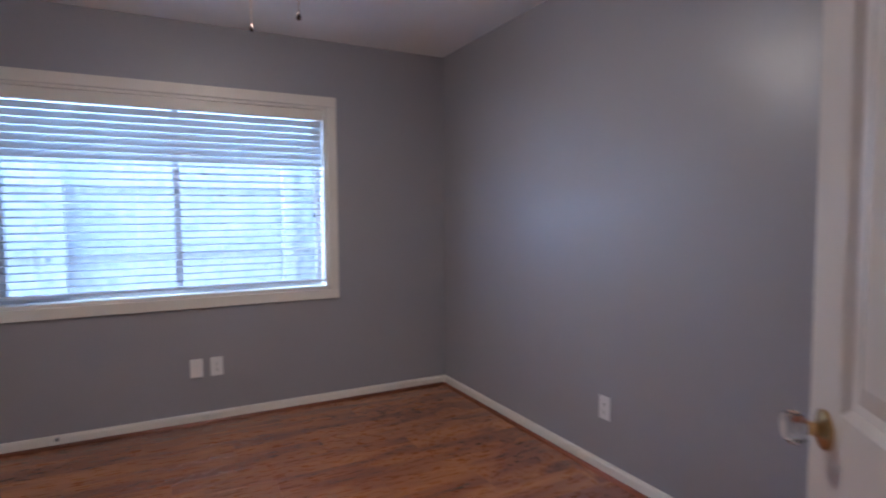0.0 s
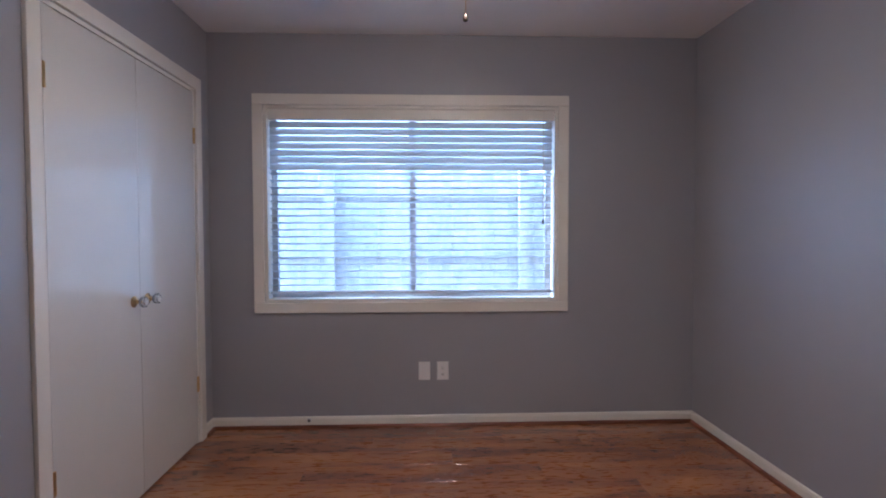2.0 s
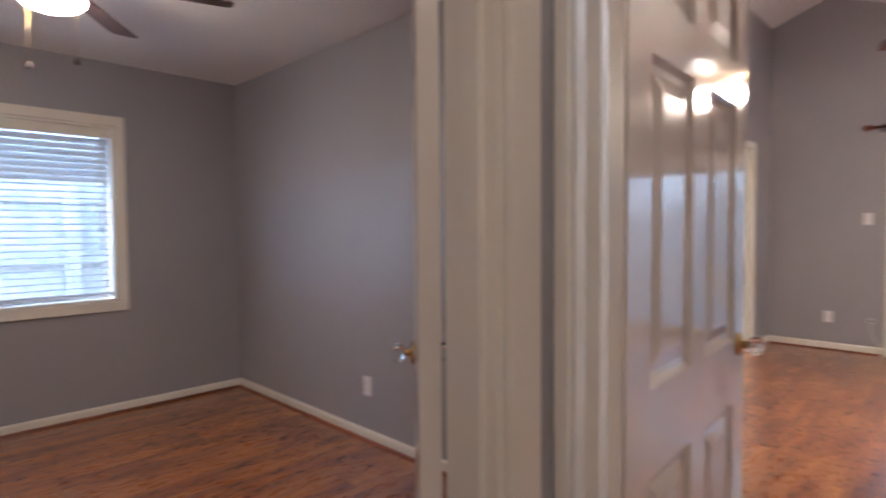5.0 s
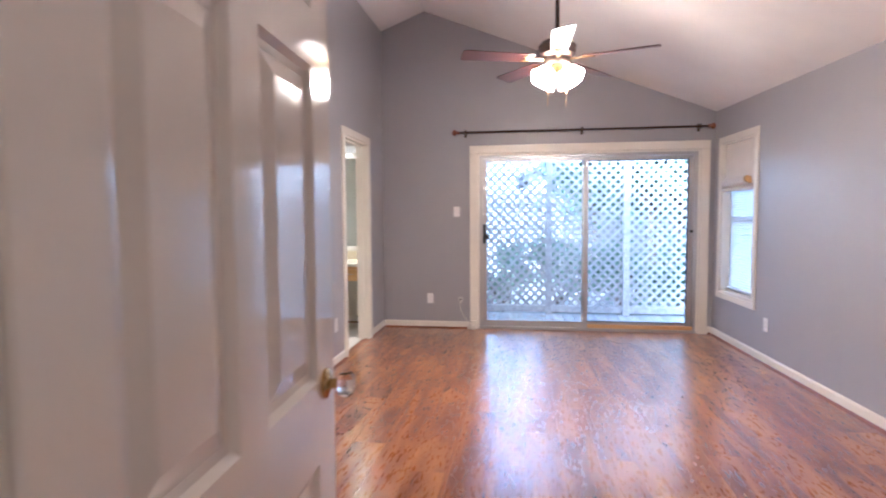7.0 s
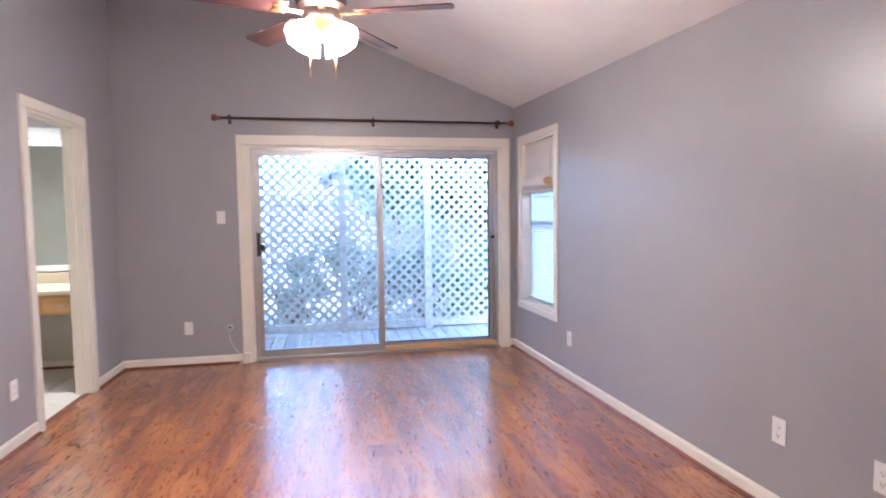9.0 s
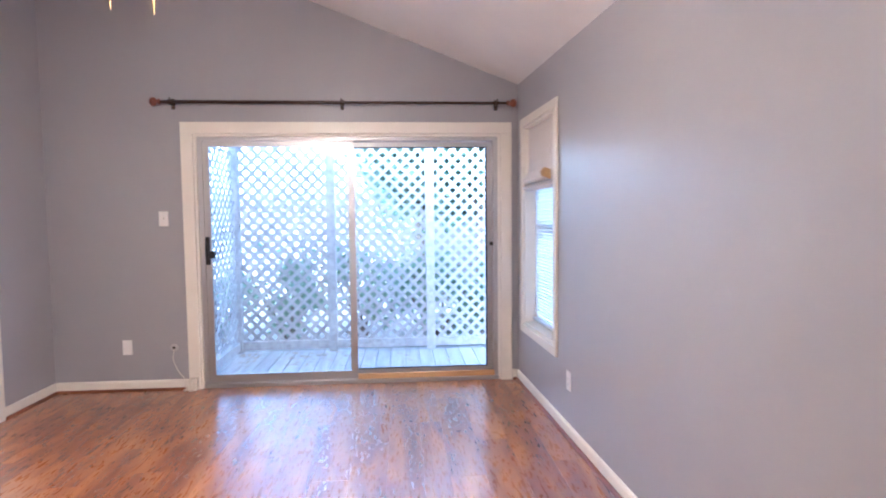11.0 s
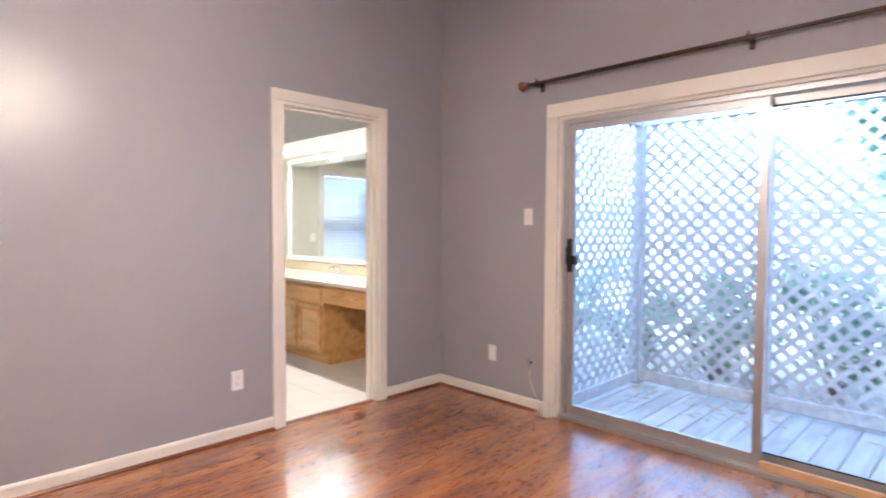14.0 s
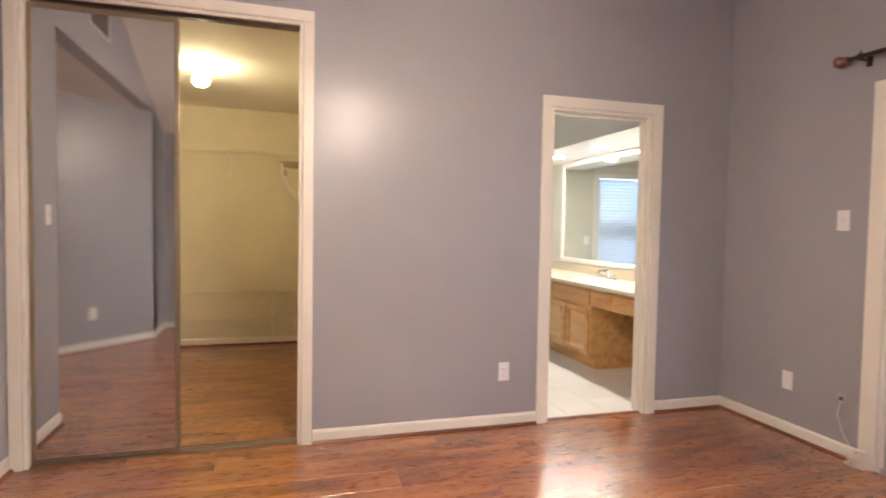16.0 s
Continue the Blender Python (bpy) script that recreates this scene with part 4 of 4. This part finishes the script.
def board_shelf():
    root = thing("closet_shelf", (3.60, 2.25, 1.78), "cream-painted closet shelf on curved brackets", "shelf")
    part("board", solid(-0.25, 0, 0, -0.001, 0.60, 0.019, bevel=0.002), M_CLOSET, root)
    part("cleat", solid(-0.02, 0, -0.09, -0.001, 0.60, -0.001), M_CLOSET, root)
    for y in (0.05, 0.55):
        pts = [(-0.235 + 0.22 * (1 - math.cos(math.pi * k / 24)), y, -0.012 - 0.30 * math.sin(math.pi * k / 24)) for k in range(13)]
        bent("bracket", pts, 0.011, M_TRIM, root)["label"] = "white curved bracket"
    part("hanging_rod", tube(bmesh.new(), (-0.20, 0.02, -0.06), (-0.20, 0.58, -0.06), 0.015), M_CLOSET, root, "cream closet rod", True)


board_shelf()


# ---- bathroom ----
CZ, VX = 0.775, 6.03
def cabinet(y0, y1, label, kind):
    root = thing("vanity_cabinet", (VX, y0, 0), label, "cabinet", "bathroom vanity units")
    w, d = y1 - y0, BX1 - VX - 0.004
    if kind == "doors":
        part("body", solid(0.02, 0, 0.10, d, w, CZ - 0.032), M_OAK, root, "honey oak carcass")
        part("toe_kick", solid(0.07, 0, 0, d, w, 0.10), M_OAK, root)
        n = max(1, round(w / 0.42))
        for k in range(n):
            a, b = k * w / n + 0.02, (k + 1) * w / n - 0.02
            bm = bmesh.new()
            for r in ((a, 0.12, a + 0.055, 0.55), (b - 0.055, 0.12, b, 0.55), (a + 0.055, 0.12, b - 0.055, 0.175), (a + 0.055, 0.495, b - 0.055, 0.55)):
                box(bm, 0, r[0], r[1], 0.02, r[2], r[3])
            dr = part("cabinet_door", bm, M_OAK, root, "oak door with a recessed panel")
            part("door_panel", solid(0.013, a + 0.055, 0.175, 0.0195, b - 0.055, 0.495), M_OAK_PANEL, dr, "paler recessed oak panel")
            kx = b - 0.03 if k % 2 == 0 else a + 0.03
            part("handle", tube(bmesh.new(), (-0.018, kx, 0.46), (-0.018, kx, 0.52), 0.005, seg=8), M_CHROME, dr)
        part("drawer_front", solid(0, 0.02, 0.585, 0.02, w - 0.02, 0.715, bevel=0.004), M_OAK, root)
    else:
        part("apron", solid(0.02, 0, 0.58, d, w, CZ - 0.032), M_OAK, root)
        for k in range(3):
            a, b = k * w / 3 + 0.02, (k + 1) * w / 3 - 0.02
            dr = part("drawer_front", solid(0, a, 0.60, 0.02, b, 0.715, bevel=0.004), M_OAK, root, "oak drawer front")
            m = (a + b) / 2
            bm = tube(bmesh.new(), (-0.02, m - 0.035, 0.66), (-0.02, m + 0.035, 0.66), 0.0045, seg=8)
            tube(bm, (-0.02, m - 0.033, 0.66), (0, m - 0.033, 0.66), 0.004, seg=6)
            tube(bm, (-0.02, m + 0.033, 0.66), (0, m + 0.033, 0.66), 0.004, seg=6)
            part("handle", bm, M_CHROME, dr, "chrome pull")


cabinet(0.915, 1.93, "honey oak vanity drawers over an open knee space", "drawers")
cabinet(1.932, 2.80, "honey oak vanity cabinet with panelled doors", "doors")
cabinet(2.802, 4.195, "honey oak vanity cabinet with panelled doors", "doors")
ct = thing("vanity_counter", (VX, 0.914, CZ - 0.03), "cream marble vanity counter with a tan backsplash", "counter")
L = BY1 - 0.914 - 0.004
part("slab", solid(-0.025, 0, 0, BX1 - VX - 0.003, L, 0.032, bevel=0.005), M_COUNTER, ct)
part("backsplash", solid(BX1 - VX - 0.022, 0, 0.033, BX1 - VX - 0.003, L, 0.13, bevel=0.003), M_SPLASH, ct, "tan backsplash")
part("basin", lathe(bmesh.new(), [(0.01, 0.0335), (0.15, 0.034), (0.20, 0.037), (0.215, 0.034), (0.222, 0.0325)], 32, Matrix.Translation((0.27, 1.40, 0)) @ Matrix.Diagonal((0.85, 1.1, 1, 1))), M_PLATE, ct, "white oval basin rim", True)
fa = thing("faucet", (6.47, 2.30, CZ + 0.002), "chrome two-handle basin faucet", "faucet")
part("base", solid(-0.025, -0.09, 0, 0.025, 0.09, 0.02, bevel=0.008), M_CHROME, fa)
bm = tube(bmesh.new(), (0, 0, 0.018), (-0.01, 0, 0.10), 0.013)
tube(bm, (-0.01, 0, 0.095), (-0.12, 0, 0.085), 0.011)
tube(bm, (-0.115, 0, 0.09), (-0.118, 0, 0.06), 0.010)
part("spout", bm, M_CHROME, fa, smooth=True)
for y in (-0.065, 0.065):
    bm = tube(bmesh.new(), (0, y, 0.018), (0, y, 0.055), 0.011)
    tube(bm, (0, y, 0.055), (-0.05, y * 1.5, 0.068), 0.006)
    part("lever", bm, M_CHROME, fa, smooth=True)
mi = thing("bathroom_mirror", (BX1, 1.02, 0.885), "wide bathroom mirror in a white frame over the vanity", "mirror")
ml = BY1 - 1.02 - 0.65
bm = bmesh.new()
for y0, y1, z0, z1 in ((0, ml, 0, 0.05), (0, ml, 1.11, 1.16), (0, 0.05, 0.05, 1.11), (ml - 0.05, ml, 0.05, 1.11)):
    box(bm, -0.025, y0, z0, -0.002, y1, z1, bevel=0.005)
part("frame", bm, M_TRIM, mi, "white painted frame")
part("glass", solid(-0.010, 0.05, 0.05, -0.004, ml - 0.05, 1.11), M_MIRROR, mi, "silvered mirror")
for y in (1.45, 2.25, 3.05):
    rl = thing("recessed_light", (6.28, y, 2.06), "lit recessed light in the soffit", "recessed light", "soffit lights")
    part("ring", lathe(bmesh.new(), [(0.055, -0.006), (0.075, -0.005), (0.078, -0.0005)], 24), M_PLATE, rl, smooth=True)
    part("lens", lathe(bmesh.new(), [(0.02, -0.012), (0.05, -0.009), (0.053, -0.0062)], 20), M_CAN, rl, "lit lens", True)

# ---- garden side: deck, lattice screens, planting ----
GZ = -0.22
structure("ground", solid(-160, -160, GZ - 0.3, 160, 160, GZ), M_GROUND, "pale gravel ground with dry litter", "ground")
DX0, DX1, DY0, DY1, DZ = XS + 0.155, 7.91, -3.9, -0.13, -0.07
deck = tagged(new("deck", mesh("deck", solid(DX0, DY0, GZ, DX1, DY1, DZ - 0.03), M_FENCE)), "weathered grey wooden deck outside the sliding door", "deck", kind="structure")


def board_mesh(name, lx, ly, lz, mat, bev=0.003):
    bm = solid(0, 0, 0, lx, ly, lz)
    top = [e for e in bm.edges if all(v.co.z > lz * 0.9 for v in e.verts)]
    bmesh.ops.bevel(bm, geom=top, offset=bev, segments=1, affect="EDGES")
    return mesh(name, bm, mat)


def screen(name, at, length, height, posts, label):
    """A lattice screen; local x along it, z up from the deck, slats crossing in two layers."""
    root = thing(name, at, label, "lattice screen", "deck lattice screens")
    for x in posts:
        part("post", solid(x - 0.045, -0.045, 0, x + 0.045, 0.045, height + 0.03, bevel=0.004), M_LATTICE, root, "weathered post")
    for z0, z1 in ((0.03, 0.12), (height - 0.06, height + 0.03)):
        part("rail", solid(0, -0.026, z0, length, 0.026, z1, bevel=0.003), M_LATTICE, root)
    sw, pitch, z0, z1 = 0.036, 0.122, 0.10, height - 0.04
    for layer, sgn in ((-0.008, 1), (0.004, -1)):
        c = -height
        k = 0
        while c < length + height:
            # the slat's centre line: x = c + sgn * (z - z0)
            pts = []
            za, zb = z0, z1
            if sgn > 0:
                za, zb = max(z0, z0 - c), min(z1, z0 + length - c)
            else:
                za, zb = max(z0, z0 + c - length), min(z1, z0 + c)
            if zb - za > 0.05:
                ln = (zb - za) * math.sqrt(2)
                xm, zm = c + sgn * ((za + zb) / 2 - z0), (za + zb) / 2
                ob = piece("slat", LAT, root, pose(xm, layer, zm, 0, 45 * sgn) @ Matrix.Diagonal((1, 1, ln, 1)))
            c += pitch
            k += 1
    return root


LAT = mesh("slat", solid(-0.018, 0, -0.5, 0.018, 0.006, 0.5), M_LATTICE)
screen("lattice_screen", pose(DX1 - 0.05, DY0, DZ, 0, 0, 90), DY1 - DY0, 2.26, (0.05, 0.72, 1.71, 2.74, DY1 - DY0 - 0.05), "weathered white lattice screen along the deck")
screen("lattice_screen", pose(DX0 + 0.05, DY1 - 0.05, DZ, 0, 0, 0), DX1 - DX0 - 0.15, 2.26, (0.05,), "short weathered lattice screen closing the deck's side")

me = mesh("dry_leaf", prism(bmesh.new(), [(-0.035, 0), (-0.01, 0.018), (0.02, 0.014), (0.04, 0), (0.015, -0.016), (-0.012, -0.014)], "z", 0, 0.002), M_DEADLEAF)
for k in range(70):
    u = random.random() ** 2
    if k < 52:
        x, y = DX1 - 0.12 - 0.55 * random.random(), DY1 - 0.12 - 1.1 * u
    else:
        x, y = random.uniform(DX0 + 0.3, DX1 - 0.2), random.uniform(DY0 + 0.5, DY1 - 0.2)
    ob = new("dry_leaf", me)
    ob.matrix_basis = pose(x, y, DZ + 0.004, random.uniform(-14, 14), random.uniform(-14, 14), random.uniform(0, 360))
    tagged(ob, "dry fallen leaf lying on the deck boards", "leaf", "dry leaves on the deck")


def foliage(parent, centre, radii, count, size, name="crown"):
    """A crown of many small leaf quads in clumps, with gaps between the clumps."""
    rng = np.random.default_rng(int(abs(centre[0] * 31 + centre[1] * 17 + count)))
    clumps = rng.normal(size=(max(6, count // 130), 3))
    clumps /= np.linalg.norm(clumps, axis=1)[:, None]
    clumps *= rng.uniform(0.35, 1.0, (len(clumps), 1))
    pick = rng.integers(0, len(clumps), count)
    p = (clumps[pick] + rng.normal(scale=0.17, size=(count, 3))) * np.array(radii) + np.array(centre)
    a, b = rng.normal(size=(count, 3)), rng.normal(size=(count, 3))
    a /= np.linalg.norm(a, axis=1)[:, None]
    b -= (a * b).sum(1)[:, None] * a
    b /= np.linalg.norm(b, axis=1)[:, None]
    s = rng.uniform(0.6, 1.3, (count, 1)) * size
    v = np.stack([p - a * s, p + b * s * 0.45, p + a * s, p - b * s * 0.45], 1).reshape(-1, 3)
    v[:, 2] = np.maximum(v[:, 2], GZ + 0.02)
    me = bpy.data.meshes.new(name)
    me.from_pydata(v.tolist(), [], [(4 * i, 4 * i + 1, 4 * i + 2, 4 * i + 3) for i in range(count)])
    me.materials.append(M_LEAF)
    ob = new(name, me)
    ob.parent = parent
    return ob


def bush(x, y, h, r, label, count, size=0.05, trunk=0.0):
    root = thing("tree" if trunk else "shrub", (x, y, GZ), label, "tree" if trunk else "shrub")
    bm = bmesh.new()
    rng = random.Random(int(x * 100 + y * 10))
    if trunk:
        tube(bm, (0, 0, 0), (0.05, 0.03, trunk), 0.11, 0.07, 10)
    for k in range(7):
        a = 2 * math.pi * k / 7 + rng.uniform(-0.3, 0.3)
        tube(bm, (0, 0, trunk * 0.9), (r * 0.6 * math.cos(a), r * 0.6 * math.sin(a), trunk + (h - trunk) * rng.uniform(0.5, 0.85)), 0.04 if trunk else 0.018, 0.008, 6)
    part("trunk" if trunk else "stems", bm, M_BARK, root)
    foliage(root, (0, 0, trunk + (h - trunk) * 0.52), (r, r, (h - trunk) * 0.5), count, size)


for x, y, h, r, n in ((9.0, -4.4, 1.5, 0.8, 2200), (8.9, -3.3, 1.4, 0.8, 2200), (8.8, -2.3, 1.3, 0.75, 1700), (9.1, -1.4, 1.3, 0.75, 1100), (8.8, -0.5, 1.2, 0.7, 1000), (9.2, 0.5, 1.1, 0.75, 900), (9.6, 1.6, 1.1, 0.7, 800)):
    bush(x, y, h, r, "straggly green-brown shrub behind the lattice screen", n, 0.05)
for x, y, h, r, n in ((12.6, -4.2, 5.6, 2.2, 15000), (12.2, -6.6, 5.2, 2.1, 12000), (11.3, -2.2, 4.2, 1.15, 13000), (10.9, -3.2, 3.9, 1.1, 12000), (11.4, -3.9, 4.3, 1.5, 16000), (10.3, -4.6, 3.6, 1.1, 12000), (14.5, -10.0, 5.2, 2.1, 8000)):
    bush(x, y, h, r, "tall leafy tree behind the deck", n, 0.085, 1.6)


def picket_fence(name, p, q, height, label, posts=2.4, pw=0.14, gap=0.004, first=0.6, wood=M_FENCE):
    """A board fence on the ground from p to q, with posts and rails on its near side."""
    p, q = Vector((*p, GZ)), Vector((*q, GZ))
    d = q - p
    root = thing(name, Matrix.Translation(p) @ pose(0, 0, 0, 0, 0, math.degrees(math.atan2(d.y, d.x))), label, "fence")
    me = board_mesh("picket", pw, 0.018, height, wood)
    for k in range(int(d.length / (pw + gap))):
        piece("picket", me, root, pose(k * (pw + gap), 0, 0) @ Matrix.Diagonal((1, 1, random.uniform(0.985, 1.01), 1)))
    for z in (0.35, height * 0.55, height - 0.3):
        part("rail", solid(0, -0.05, z, d.length, -0.012, z + 0.09), wood, root)
    x = first
    while x < d.length:
        part("post", solid(x - 0.05, -0.14, 0, x + 0.05, -0.051, height + 0.05), M_LATTICE, root, "pale weathered post")
        x += posts
    return root


picket_fence("fence", (-4.5, 5.9), (7.5, 5.9), 2.1, "weathered grey board fence outside the window", posts=2.04, first=1.40)
picket_fence("fence", (15.6, 6.0), (15.6, -11.0), 2.1, "dark weathered board fence at the garden's end", wood=M_FENCE_DARK)
picket_fence("fence", (2.0, -6.6), (14.0, -6.6), 1.8, "weathered board fence beside the house")


def neighbour_house(x, y, label):
    root = thing("house", (x, y, GZ), label, "house")
    bm = bmesh.new()
    prism(bm, [(-5, 0), (5, 0), (5, 3.0), (0, 5.0), (-5, 3.0)], "x", 0, 9)
    part("wall", bm, M_SIDING, root, "pale siding wall")
    bm = bmesh.new()
    prism(bm, [(-5.5, 2.85), (0, 5.05), (5.5, 2.85), (5.5, 3.0), (0, 5.25), (-5.5, 3.0)], "x", -0.4, 9.4)
    part("roof", bm, M_ROOF, root, "grey shingle roof")
    for yy in (-2.5, 2.5):
        w = part("window", solid(-0.03, yy - 0.6, 1.0, 0.02, yy + 0.6, 2.2), M_TRIM, root)
        part("pane", solid(-0.035, yy - 0.52, 1.08, -0.031, yy + 0.52, 2.12), M_MIRROR, w)


neighbour_house(22, -6.0, "pale neighbouring house beyond the fence")

# ---- floors, last ----
base = structure("floor", solid(-2.3, -3.15, -0.12, XS + 0.15, 3.77, -0.012), M_SHOE, "red-brown wood laminate floor", "floor")
PW, PL = 0.193, 1.22
PLANK = board_mesh("plank", PL - 0.0008, PW - 0.0008, 0.012, M_FLOOR, 0.0006)


def lay(x0, y0, x1, y1, parent):
    row, y = 0, y0
    while y < y1 - 0.01:
        x = x0 - (0.37 * row % 1.0) * PL
        w = min(PW, y1 - y)
        while x < x1 - 0.005:
            a, b = max(x, x0), min(x + PL, x1)
            if b - a > 0.02:
                piece("plank", PLANK, parent, Matrix.Translation((a, y, -0.012)) @ Matrix.Diagonal(((b - a) / PL, w / PW, 1, 1)))
            x += PL
        y += w
        row += 1


lay(R1["x0"] - 0.62, -0.43, R1["x1"], 3.44, base)
lay(-1.63, -2.0, XS - 0.0, -0.43, base)
lay(XD, -3.10, XS, -2.0, base)
lay(R1["x1"] + 0.001, -0.43, XS, YL + 0.05, base)
lay(1.90, YL + 0.05, 3.60, 3.65, base)
bathfloor = structure("floor_bath", solid(3.75, YL + 0.05, -0.12, BX1, BY1, -0.010), M_GROUT, "pale bathroom tile floor", "floor")
TILE = board_mesh("tile", 0.297, 0.297, 0.010, M_TILE, 0.0015)
for i in range(10):
    for j in range(12):
        x, y = 3.76 + 0.3 * i, YL + 0.06 + 0.3 * j
        if x + 0.3 < BX1 + 0.16 and y + 0.3 < BY1 + 0.2:
            piece("tile", TILE, bathfloor, Matrix.Translation((x, y, -0.010)) @ Matrix.Diagonal((min(1, (BX1 - x) / 0.3), min(1, (BY1 - y) / 0.3), 1, 1)))
structure("door_sill", solid(DB[0] + 0.018, YL + 0.02, -0.011, DB[1] - 0.018, YL + 0.06, 0.005, bevel=0.002), M_SHOE, "wooden threshold strip at the bathroom door", "threshold")
DB_MESH = board_mesh("deck_board", DX1 - DX0, 0.136, 0.03, M_DECK, 0.003)
k = 0
while DY0 + k * 0.142 < DY1 - 0.05:
    piece("deck_board", DB_MESH, deck, Matrix.Translation((DX0, DY0 + k * 0.142, DZ - 0.03)))
    k += 1
